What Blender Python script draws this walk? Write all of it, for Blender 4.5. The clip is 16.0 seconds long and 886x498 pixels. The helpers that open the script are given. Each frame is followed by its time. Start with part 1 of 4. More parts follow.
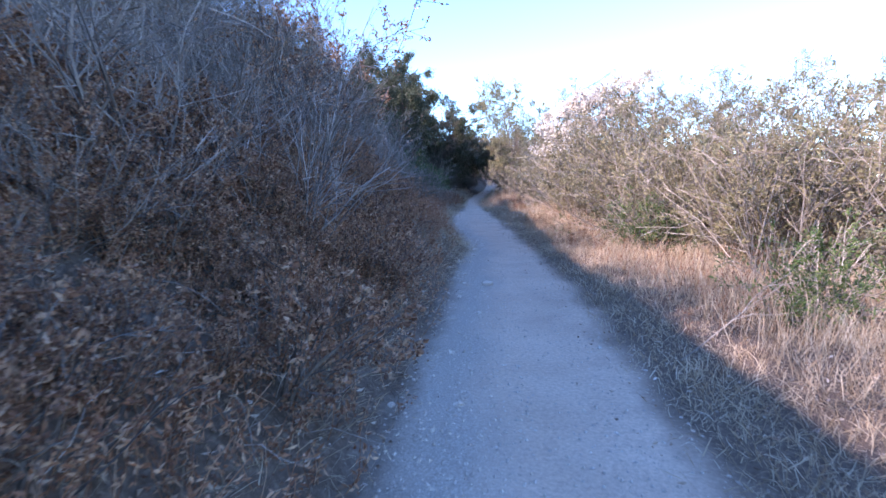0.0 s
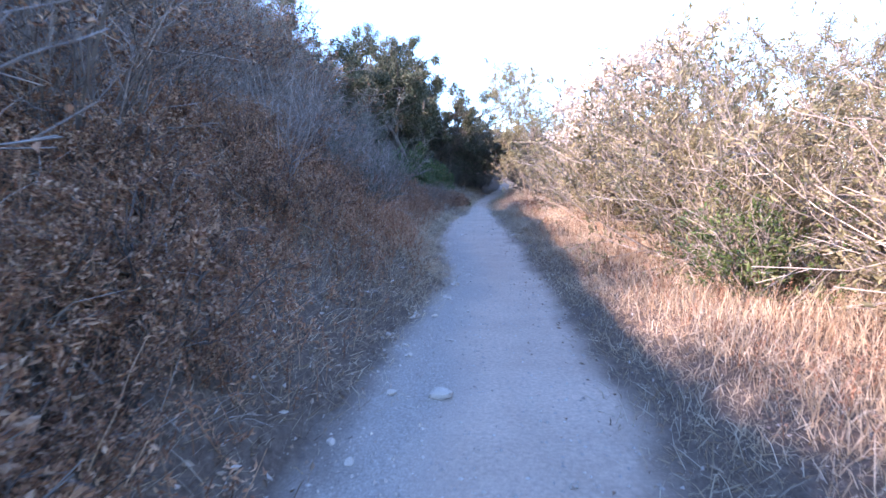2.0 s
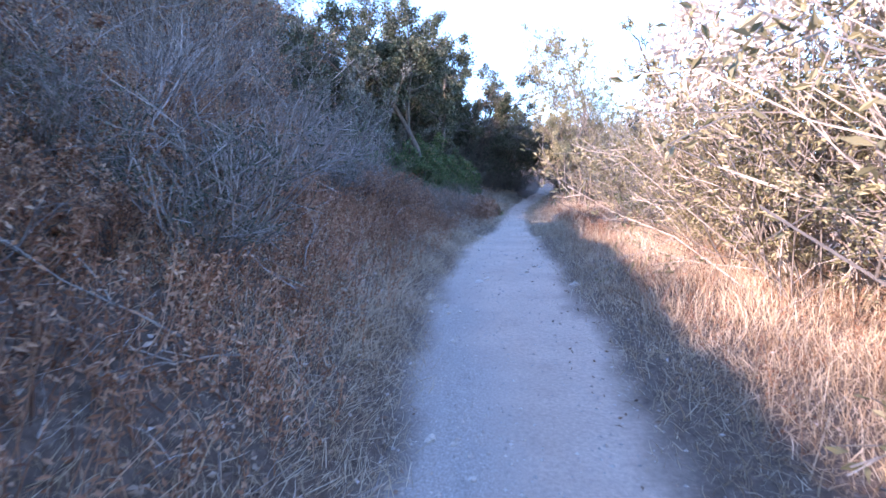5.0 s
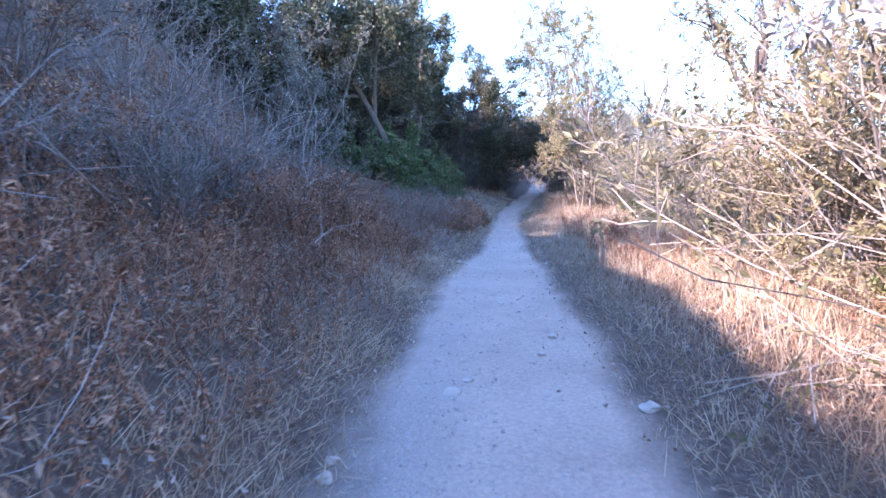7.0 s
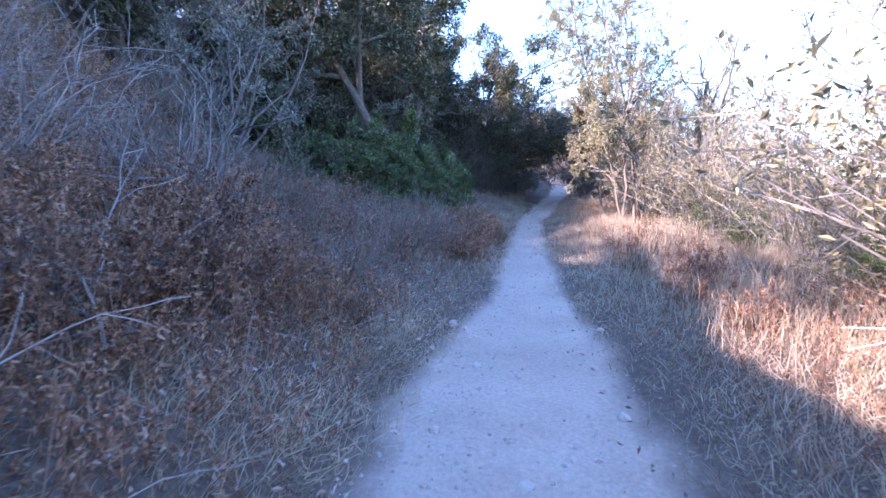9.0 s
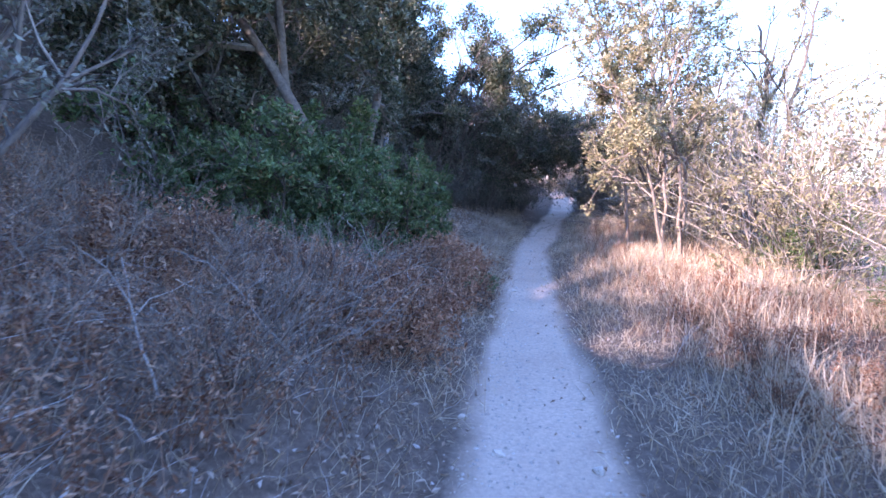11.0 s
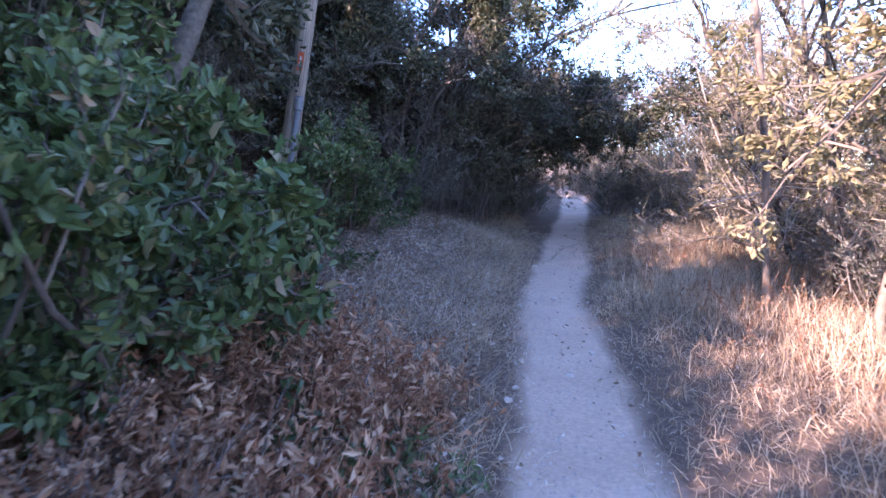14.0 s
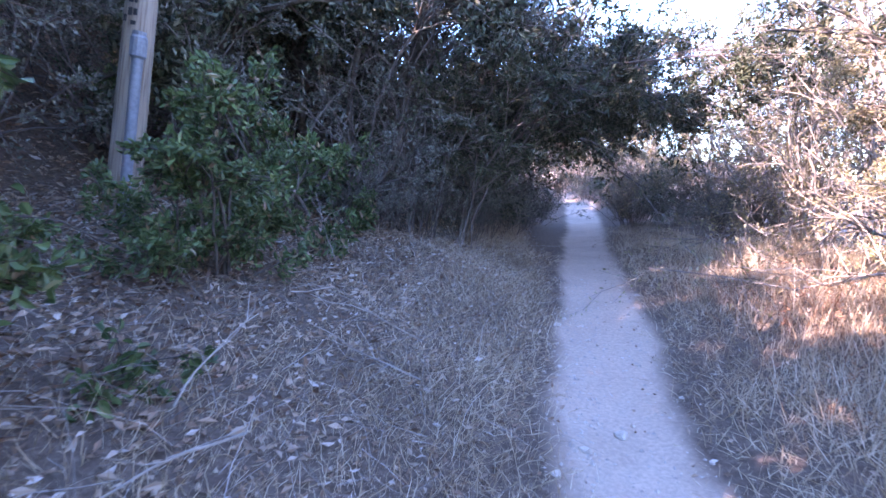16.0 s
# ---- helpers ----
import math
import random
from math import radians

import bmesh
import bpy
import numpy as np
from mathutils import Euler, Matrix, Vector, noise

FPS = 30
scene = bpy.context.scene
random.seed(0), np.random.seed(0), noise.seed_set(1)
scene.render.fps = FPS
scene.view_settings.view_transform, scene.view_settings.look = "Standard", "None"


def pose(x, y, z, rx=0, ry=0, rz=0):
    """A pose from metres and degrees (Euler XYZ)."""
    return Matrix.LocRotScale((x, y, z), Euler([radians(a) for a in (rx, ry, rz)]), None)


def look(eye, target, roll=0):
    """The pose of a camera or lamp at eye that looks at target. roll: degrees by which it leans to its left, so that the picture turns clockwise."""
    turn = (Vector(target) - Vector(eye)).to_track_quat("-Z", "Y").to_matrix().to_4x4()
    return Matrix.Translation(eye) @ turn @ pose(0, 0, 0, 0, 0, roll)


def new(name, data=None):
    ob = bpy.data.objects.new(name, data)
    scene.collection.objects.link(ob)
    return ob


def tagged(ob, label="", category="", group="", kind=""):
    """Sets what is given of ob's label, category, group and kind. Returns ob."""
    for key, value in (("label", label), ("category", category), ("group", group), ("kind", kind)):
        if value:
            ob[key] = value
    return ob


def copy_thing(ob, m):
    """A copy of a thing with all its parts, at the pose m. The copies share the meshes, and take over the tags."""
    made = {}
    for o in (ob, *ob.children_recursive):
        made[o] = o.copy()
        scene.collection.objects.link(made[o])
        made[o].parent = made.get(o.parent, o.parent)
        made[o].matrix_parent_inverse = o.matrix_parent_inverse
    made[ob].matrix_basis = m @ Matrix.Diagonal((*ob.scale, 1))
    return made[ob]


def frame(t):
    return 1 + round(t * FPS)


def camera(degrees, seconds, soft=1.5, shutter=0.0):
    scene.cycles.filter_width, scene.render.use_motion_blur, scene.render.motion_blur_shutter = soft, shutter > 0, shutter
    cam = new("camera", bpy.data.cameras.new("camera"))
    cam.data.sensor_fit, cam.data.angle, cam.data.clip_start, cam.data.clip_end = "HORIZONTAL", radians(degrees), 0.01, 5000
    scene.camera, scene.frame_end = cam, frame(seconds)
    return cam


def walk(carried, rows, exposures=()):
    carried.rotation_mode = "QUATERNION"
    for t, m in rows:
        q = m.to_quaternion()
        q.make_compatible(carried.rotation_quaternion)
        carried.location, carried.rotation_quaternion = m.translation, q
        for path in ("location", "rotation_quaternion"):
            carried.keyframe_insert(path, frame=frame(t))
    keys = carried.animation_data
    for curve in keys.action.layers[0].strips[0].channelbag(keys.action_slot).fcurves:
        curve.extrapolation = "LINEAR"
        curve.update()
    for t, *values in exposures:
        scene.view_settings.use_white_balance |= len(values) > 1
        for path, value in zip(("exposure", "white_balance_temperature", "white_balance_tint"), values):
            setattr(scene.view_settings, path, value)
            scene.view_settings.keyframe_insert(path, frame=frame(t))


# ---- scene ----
cam = camera(81.4, 16.0, shutter=0.2)
PATH = [  # seconds, x, y, z, pitch, roll, yaw
    (0, 0, 0, 1.365, -7.8, 0, 0),
    (0.5, 0.14, 0.941, 1.307, -7.6, -0.1, 0.2),
    (1, 0.351, 1.89, 1.304, -7.6, 0, 1.1),
    (1.5, 0.547, 2.744, 1.329, -7.8, 0, 1.8),
    (2, 0.716, 3.675, 1.301, -7.9, 0.1, 2.2),
    (2.5, 0.786, 4.486, 1.317, -8.3, -0.2, 3.5),
    (3, 0.828, 5.339, 1.342, -8.5, -0.1, 4.8),
    (3.5, 0.913, 6.159, 1.329, -8.4, -0.1, 5.9),
    (4, 0.954, 7.077, 1.303, -8.2, -0.1, 6.4),
    (6.5, 0.884, 11.219, 1.33, -7.6, 0.1, 5),
    (7, 0.884, 12.059, 1.357, -8.1, 0, 4.6),
    (7.5, 0.941, 12.895, 1.356, -8.3, 0, 5.2),
    (8, 0.927, 13.623, 1.397, -9, -0.2, 6.8),
    (10.5, 0.953, 17.848, 1.361, -6.4, 0, 5.8),
    (11, 1.041, 18.76, 1.423, -6.7, 0.2, 6.1),
    (11.5, 1.079, 19.598, 1.414, -6.6, 0.3, 6),
    (12, 1.065, 20.544, 1.443, -6.8, 0.3, 5.6),
    (12.5, 1.066, 21.446, 1.426, -6.8, 0.4, 5.6),
    (13, 1.014, 22.376, 1.426, -6.8, 0.5, 5.1),
    (13.5, 1.043, 23.202, 1.418, -7, 0.7, 5.5),
    (14, 1.073, 24.025, 1.371, -6.9, 0.5, 5.6),
    (14.5, 1.144, 24.814, 1.42, -7, 1, 5.6),
    (15, 1.113, 25.65, 1.37, -6.6, 0.8, 5.3),
    (15.5, 1.075, 26.456, 1.414, -6.9, 0.8, 5),
    (16, 1.047, 27.262, 1.369, -6.4, 0.9, 4.6),
]
EXPOSURES = [(0.0, 2.35, 6550, 34), (1.5, 2.75, 6950, 37), (4.0, 3.0, 7050, 38), (6.5, 3.2, 6650, 39), (8.0, 3.15, 6550, 39), (10.5, 3.25, 6600, 41), (13.0, 3.2, 7250, 46), (15.0, 3.6, 7100, 48), (16.0, 4.0, 7000, 48)]
walk(cam, [(t, pose(x, y, z, 90 + p, r, w)) for t, x, y, z, p, r, w in PATH], EXPOSURES)

# ---- light ----
SUN_FROM = Vector((-0.70, -0.48, 0.545)).normalized()
world = bpy.data.worlds.new("sky")
scene.world = world
world.use_nodes = True
wn = world.node_tree.nodes
sky = wn.new("ShaderNodeTexSky")
sky.sky_type, sky.sun_disc = "NISHITA", False
sky.sun_elevation = math.asin(SUN_FROM.z)
sky.sun_rotation = math.atan2(SUN_FROM.x, SUN_FROM.y)
sky.air_density, sky.dust_density, sky.ozone_density = 1.0, 0.0, 3.5
hue = wn.new("ShaderNodeMix")
hue.data_type, hue.blend_type = "RGBA", "MULTIPLY"
hue.inputs[0].default_value, hue.inputs[7].default_value = 1.0, (0.5, 0.77, 0.92, 1)
world.node_tree.links.new(sky.outputs[0], hue.inputs[6])
world.node_tree.links.new(hue.outputs[2], wn["Background"].inputs[0])
wn["Background"].inputs[1].default_value = 0.15
sun = new("sun", bpy.data.lights.new("sun", "SUN"))
sun.data.energy, sun.data.angle, sun.data.color = 2.4, radians(0.5), (0.98, 0.95, 0.93)
sun.matrix_world = look(SUN_FROM * 60, (0, 0, 0))


# ---- materials ----
def node_mat(name):
    m = bpy.data.materials.new(name)
    m.use_nodes = True
    nt = m.node_tree
    return m, nt, nt.nodes["Principled BSDF"]


def ramp_node(nt, fac, stops):
    r = nt.nodes.new("ShaderNodeValToRGB")
    els = r.color_ramp.elements
    while len(els) < len(stops):
        els.new(0.5)
    for e, (p, c) in zip(els, stops):
        e.position, e.color = p, (*c, 1)
    nt.links.new(fac, r.inputs[0])
    return r.outputs[0]


def noise_node(nt, scale, detail=4.0, rough=0.6, coord="Object"):
    tc = nt.nodes.new("ShaderNodeTexCoord")
    n = nt.nodes.new("ShaderNodeTexNoise")
    n.inputs["Scale"].default_value, n.inputs["Detail"].default_value = scale, detail
    n.inputs["Roughness"].default_value = rough
    nt.links.new(tc.outputs[coord], n.inputs["Vector"])
    return n.outputs["Fac"]


def mix_node(nt, kind, fac, a, b):
    m = nt.nodes.new("ShaderNodeMix")
    m.data_type, m.blend_type = "RGBA", kind
    for sock, v in ((m.inputs[0], fac), (m.inputs[6], a), (m.inputs[7], b)):
        if isinstance(v, (int, float)):
            sock.default_value = v
        elif isinstance(v, tuple):
            sock.default_value = (*v, 1)
        else:
            nt.links.new(v, sock)
    return m.outputs[2]


def island_random(nt):
    return nt.nodes.new("ShaderNodeNewGeometry").outputs["Random Per Island"]


def leaf_mat(name, stops, rough=0.5, through_light=0.25, patch=0.9):
    """Leaves, blades and seed heads: a colour for each piece, patches over the plant, some light let through."""
    m, nt, bsdf = node_mat(name)
    col = ramp_node(nt, island_random(nt), stops)
    shade = ramp_node(nt, noise_node(nt, patch, 3), [(0.3, (0.62, 0.6, 0.58)), (0.7, (1.15, 1.12, 1.08))])
    col = mix_node(nt, "MULTIPLY", 1.0, col, shade)
    nt.links.new(col, bsdf.inputs["Base Color"])
    bsdf.inputs["Roughness"].default_value = rough
    bsdf.inputs["Specular IOR Level"].default_value = 0.35
    if through_light:
        tr = nt.nodes.new("ShaderNodeBsdfTranslucent")
        mx = nt.nodes.new("ShaderNodeMixShader")
        mx.inputs[0].default_value = through_light
        nt.links.new(col, tr.inputs[0])
        nt.links.new(bsdf.outputs[0], mx.inputs[1])
        nt.links.new(tr.outputs[0], mx.inputs[2])
        nt.links.new(mx.outputs[0], nt.nodes["Material Output"].inputs[0])
    return m


def bark_mat(name, stops, scale=14.0, bump=0.3, low=0.42, high=1.45):
    m, nt, bsdf = node_mat(name)
    n = noise_node(nt, scale, 5, 0.65)
    col = ramp_node(nt, n, stops)
    vary = ramp_node(nt, island_random(nt), [(0.0, (low, low, low)), (0.6, (0.95, 0.93, 0.9)), (1.0, (high, high, 0.97 * high))])
    nt.links.new(mix_node(nt, "MULTIPLY", 1.0, col, vary), bsdf.inputs["Base Color"])
    bsdf.inputs["Roughness"].default_value = 0.85
    bsdf.inputs["Specular IOR Level"].default_value = 0.25
    b = nt.nodes.new("ShaderNodeBump")
    b.inputs["Strength"].default_value, b.inputs["Distance"].default_value = bump, 0.01
    nt.links.new(n, b.inputs["Height"])
    nt.links.new(b.outputs[0], bsdf.inputs["Normal"])
    return m


M_TWIG_GREY = bark_mat("twig_grey", [(0.3, (0.17, 0.14, 0.127)), (0.7, (0.39, 0.33, 0.295))], 9)
M_TWIG_DARK = bark_mat("twig_dark", [(0.3, (0.1, 0.08, 0.07)), (0.7, (0.22, 0.18, 0.155))], 9)
M_TWIG_TAN = bark_mat("twig_tan", [(0.3, (0.13, 0.1, 0.08)), (0.7, (0.34, 0.265, 0.21))], 9)
M_TWIG_PALE = bark_mat("twig_pale", [(0.3, (0.22, 0.18, 0.15)), (0.7, (0.42, 0.36, 0.31))], 9)
M_BARK = bark_mat("bark", [(0.3, (0.065, 0.052, 0.043)), (0.7, (0.19, 0.155, 0.128))], 18, 0.8)
M_RUST = leaf_mat("rust_heads", [(0.0, (0.12, 0.055, 0.035)), (0.5, (0.35, 0.165, 0.095)), (1.0, (0.58, 0.37, 0.25))], 0.8, 0.15)
M_RUSSET = leaf_mat("russet_leaves", [(0.0, (0.17, 0.07, 0.04)), (0.5, (0.44, 0.2, 0.11)), (1.0, (0.66, 0.42, 0.28))], 0.8, 0.2)
M_DRYLEAF = leaf_mat("dry_leaves", [(0.0, (0.13, 0.085, 0.06)), (0.6, (0.3, 0.22, 0.16)), (1.0, (0.5, 0.42, 0.34))], 0.8, 0.2)
M_GRASS = leaf_mat("dry_grass", [(0.0, (0.38, 0.255, 0.16)), (0.5, (0.61, 0.46, 0.31)), (1.0, (0.79, 0.67, 0.51))], 0.7, 0.3)
M_SAGE = leaf_mat("sage_leaves", [(0.0, (0.1, 0.115, 0.09)), (1.0, (0.27, 0.27, 0.22))], 0.7, 0.2)
M_OAK = leaf_mat("oak_leaves", [(0.0, (0.03, 0.042, 0.022)), (0.6, (0.08, 0.095, 0.05)), (1.0, (0.2, 0.19, 0.125))], 0.5, 0.2)
M_TOYON = leaf_mat("toyon_leaves", [(0.0, (0.045, 0.095, 0.035)), (0.75, (0.125, 0.2, 0.075)), (0.93, (0.21, 0.27, 0.12)), (1.0, (0.42, 0.26, 0.17))], 0.3, 0.2)
M_OLIVE = leaf_mat("olive_leaves", [(0.0, (0.16, 0.15, 0.075)), (0.6, (0.32, 0.285, 0.15)), (1.0, (0.52, 0.43, 0.26))], 0.6, 0.35)
M_LIME = leaf_mat("fresh_leaves", [(0.0, (0.05, 0.09, 0.03)), (0.6, (0.12, 0.19, 0.06)), (1.0, (0.24, 0.28, 0.1))], 0.5, 0.35)
M_FLUFF = leaf_mat("seed_fluff", [(0.0, (0.62, 0.56, 0.48)), (1.0, (0.85, 0.8, 0.72))], 0.95, 0.3)
M_LITTER = leaf_mat("leaf_litter", [(0.0, (0.17, 0.11, 0.08)), (0.5, (0.36, 0.225, 0.155)), (0.85, (0.54, 0.41, 0.31)), (1.0, (0.7, 0.63, 0.57))], 0.8, 0.1)


def ground_mat():
    m, nt, bsdf = node_mat("earth")
    at = nt.nodes.new("ShaderNodeAttribute")
    at.attribute_name = "trail"
    fine = noise_node(nt, 38, 6, 0.7)
    broad = noise_node(nt, 1.3, 5, 0.6)
    dust = ramp_node(nt, broad, [(0.3, (0.52, 0.375, 0.285)), (0.7, (0.66, 0.49, 0.38))])
    grit = ramp_node(nt, fine, [(0.3, (0.72, 0.72, 0.72)), (0.7, (1.12, 1.1, 1.08))])
    trail = mix_node(nt, "MULTIPLY", 1.0, dust, grit)
    lit = ramp_node(nt, noise_node(nt, 24, 6, 0.75), [(0.25, (0.06, 0.042, 0.032)), (0.55, (0.16, 0.112, 0.083)), (0.8, (0.36, 0.275, 0.21))])
    st = nt.nodes.new("ShaderNodeAttribute")
    st.attribute_name = "stony"
    grey = ramp_node(nt, noise_node(nt, 70, 5, 0.75), [(0.3, (0.23, 0.19, 0.16)), (0.55, (0.43, 0.36, 0.3)), (0.75, (0.64, 0.55, 0.47))])
    trail = mix_node(nt, "MIX", st.outputs["Fac"], trail, grey)
    nt.links.new(mix_node(nt, "MIX", at.outputs["Fac"], lit, trail), bsdf.inputs["Base Color"])
    bsdf.inputs["Roughness"].default_value = 0.95
    bsdf.inputs["Specular IOR Level"].default_value = 0.15
    b = nt.nodes.new("ShaderNodeBump")
    b.inputs["Strength"].default_value, b.inputs["Distance"].default_value = 0.6, 0.02
    nt.links.new(fine, b.inputs["Height"])
    nt.links.new(b.outputs[0], bsdf.inputs["Normal"])
    return m


M_EARTH = ground_mat()
M_STONE = bark_mat("stone", [(0.3, (0.4, 0.32, 0.265)), (0.7, (0.58, 0.49, 0.42))], 20, 0.5, 0.8, 1.2)


# ---- mesh tools ----
def mesh_np(name, verts, faces, mat, smooth=False):
    """A mesh from arrays: verts (n, 3); faces a list of index arrays with 3 or 4 columns."""
    verts = np.asarray(verts, dtype=np.float32).reshape(-1, 3)
    faces = [np.asarray(f, dtype=np.int32) for f in faces if len(f)]
    me = bpy.data.meshes.new(name)
    me.vertices.add(len(verts))
    me.vertices.foreach_set("co", verts.ravel())
    loops = np.concatenate([f.ravel() for f in faces])
    sizes = np.concatenate([np.full(len(f), f.shape[1]) for f in faces])
    me.loops.add(len(loops))
    me.loops.foreach_set("vertex_index", loops)
    me.polygons.add(len(sizes))
    me.polygons.foreach_set("loop_start", np.concatenate(([0], np.cumsum(sizes)[:-1])).astype(np.int32))
    me.polygons.foreach_set("use_smooth", np.full(len(sizes), smooth))
    me.update(calc_edges=True)
    me.materials.append(mat)
    return me


def part(name, me, parent, label=""):
    ob = new(name, me)
    ob.parent = parent
    return tagged(ob, label)


def stuff_part(name, me, parent, label=""):
    return tagged(part(name, me, parent, label), kind="stuff")


def unit(v):
    return v / np.maximum(np.linalg.norm(v, axis=-1, keepdims=True), 1e-9)


class Pile:
    """Collects vertex and face arrays for one mesh."""

    def __init__(self):
        self.v, self.f, self.n = [], [], 0

    def add(self, v, f):
        v = np.asarray(v, dtype=np.float64).reshape(-1, 3)
        self.f += [np.asarray(a) + self.n for a in f]
        self.v.append(v)
        self.n += len(v)
        return self

    def mesh(self, name, mat, smooth=False):
        return mesh_np(name, np.concatenate(self.v), self.f, mat, smooth)


def tubes(P, R, k=3):
    """Tapered stems along the polylines P (n, s, 3) with radii R (n, s) and k sides."""
    n, s, _ = P.shape
    t = unit(P[:, -1] - P[:, 0])
    ref = np.where(np.abs(t[:, 2:3]) < 0.8, np.array([[0, 0, 1.0]]), np.array([[1.0, 0, 0]]))
    u = unit(np.cross(t, ref))
    w = np.cross(t, u)
    a = np.arange(k) * 2 * np.pi / k
    ring = np.cos(a)[None, :, None] * u[:, None] + np.sin(a)[None, :, None] * w[:, None]
    v = P[:, :, None, :] + R[:, :, None, None] * ring[:, None]
    idx = np.arange(n * s * k).reshape(n, s, k)
    nx = np.roll(idx, -1, axis=2)
    q = np.stack([idx[:, :-1], nx[:, :-1], nx[:, 1:], idx[:, 1:]], -1).reshape(-1, 4)
    return v.reshape(-1, 3), [q]


def grow(base, way, length, s, rng, wobble=0.15, lift=0.0):
    """Wandering polylines from base along way."""
    n = len(base)
    P = np.zeros((n, s, 3))
    P[:, 0] = base
    d = unit(way)
    for i in range(1, s):
        d = unit(d + wobble * rng.randn(n, 3) + np.array([0, 0, lift]))
        P[:, i] = P[:, i - 1] + d * (length / (s - 1))[:, None]
    return P


def fork(P, R, per, rng, lo=0.25, hi=1.0, spread=0.9, ratio=0.55, s=3, wobble=0.2, lift=0.0):
    """Side shoots on the polylines P: their own polylines and radii."""
    n, k, _ = P.shape
    i = np.repeat(np.arange(n), per)
    t = rng.uniform(lo, hi, len(i)) * (k - 1)
    a = np.minimum(t.astype(int), k - 2)
    fr = (t - a)[:, None]
    base = P[i, a] * (1 - fr) + P[i, a + 1] * fr
    tang = unit(P[i, a + 1] - P[i, a])
    way = unit(tang + spread * unit(rng.randn(len(i), 3)))
    full = np.linalg.norm(np.diff(P, axis=1), axis=2).sum(1)[i]
    length = full * ratio * rng.uniform(0.5, 1.15, len(i)) * (1.15 - 0.5 * t / (k - 1))
    r0 = (R[i, a] * (1 - fr[:, 0]) + R[i, a + 1] * fr[:, 0]) * 0.7
    Q = grow(base, way, length, s, rng, wobble, lift)
    return Q, r0[:, None] * np.linspace(1, 0.35, s)[None]


def taper(n, r, s, end=0.35):
    return np.full((n, 1), 1.0) * np.asarray(r).reshape(-1, 1) * np.linspace(1, end, s)[None]


def leaves(c, way, L, W, rng, fold=0.25, fine=False):
    """Leaves at c pointing along way: two halves folded along the midrib."""
    n = len(c)
    way = unit(way)
    side = unit(np.cross(way, unit(rng.randn(n, 3))))
    up = np.cross(side, way)
    L, W = np.broadcast_to(L, (n,))[:, None], np.broadcast_to(W, (n,))[:, None]
    if fine:
        v = np.stack([c, c + way * L * 0.5 + side * W / 2 + up * fold * W, c + way * L, c + way * L * 0.5 - side * W / 2 + up * fold * W], 1)
        i = np.arange(n)[:, None] * 4
        return v.reshape(-1, 3), [np.concatenate([i + [0, 1, 2], i + [0, 2, 3]])]
    bend = -0.15 * L * up
    v = np.stack([c, c + way * L * 0.28 + side * W * 0.46 + up * fold * W, c + way * L * 0.7 + side * W * 0.4 + up * fold * W,
                  c + way * L + bend, c + way * L * 0.7 - side * W * 0.4 + up * fold * W, c + way * L * 0.28 - side * W * 0.46 + up * fold * W], 1)
    i = np.arange(n)[:, None] * 6
    return v.reshape(-1, 3), [np.concatenate([i + [0, 1, 2, 3], i + [0, 3, 4, 5]])]


def along(P, count, rng, lo=0.2, jitter=0.0):
    """Random places on the polylines, with the way there."""
    n, k, _ = P.shape
    i = rng.randint(0, n, count)
    t = rng.uniform(lo, 1, count) * (k - 1) * 0.999
    a = t.astype(int)
    fr = (t - a)[:, None]
    return P[i, a] * (1 - fr) + P[i, a + 1] * fr + jitter * rng.randn(count, 3), unit(P[i, a + 1] - P[i, a])


def blades(base, way, L, W, rng, bend=0.3):
    """Grass blades: a strip of two lengths that narrows to a tip."""
    n = len(base)
    side = unit(np.cross(way, unit(rng.randn(n, 3))))
    lean = unit(rng.randn(n, 3) * np.array([1, 1, 0.15]) - [0, 0, 0.3])
    L, W = L[:, None], W[:, None]
    mid = base + way * L * 0.55
    tip = base + way * L * 0.92 + lean * L * bend * rng.uniform(0.2, 1, (n, 1))
    v = np.stack([base - side * W / 2, base + side * W / 2, mid + side * W * 0.4, mid - side * W * 0.4, tip], 1)
    i = np.arange(n)[:, None] * 5
    return v.reshape(-1, 3), [i + [0, 1, 2, 3], i + [3, 2, 4]]


# ---- lie of the land ----
TY = [-30, 0, 2, 5, 8, 10, 14, 18, 21, 25, 30, 33, 37, 40, 46, 60]
TX = [-1.6, 0.15, 0.45, 0.75, 0.95, 1.15, 1.0, 1.05, 1.26, 1.42, 1.75, 2.3, 2.9, 3.5, 4.4, 4.0]
TW = [0.8, 0.8, 0.8, 0.8, 0.75, 0.62, 0.78, 0.72, 0.42, 0.33, 0.36, 0.42, 0.42, 0.45, 0.5, 0.5]
HY = [-40, 0, 12, 16, 22, 30, 42, 50, 60, 90]
HZ = [0, 0, 0, 0.06, 0.1, 0.1, 0.45, 1.3, 3.6, 8.0]


def wave(x, y, f, seed):
    """Smooth uneven relief, about -1 to 1."""
    r = np.random.RandomState(seed)
    out = 0
    for i in range(6):
        a, p, g = r.uniform(0, 6.28), r.uniform(0, 6.28), f * r.uniform(0.5, 1.8)
        out = out + np.sin((np.cos(a) * x + np.sin(a) * y) * g + p)
    return out / 3.5


def trail_mid(y):
    return np.interp(y, TY, TX)


def trail_half(y):
    return np.interp(y, TY, TW)


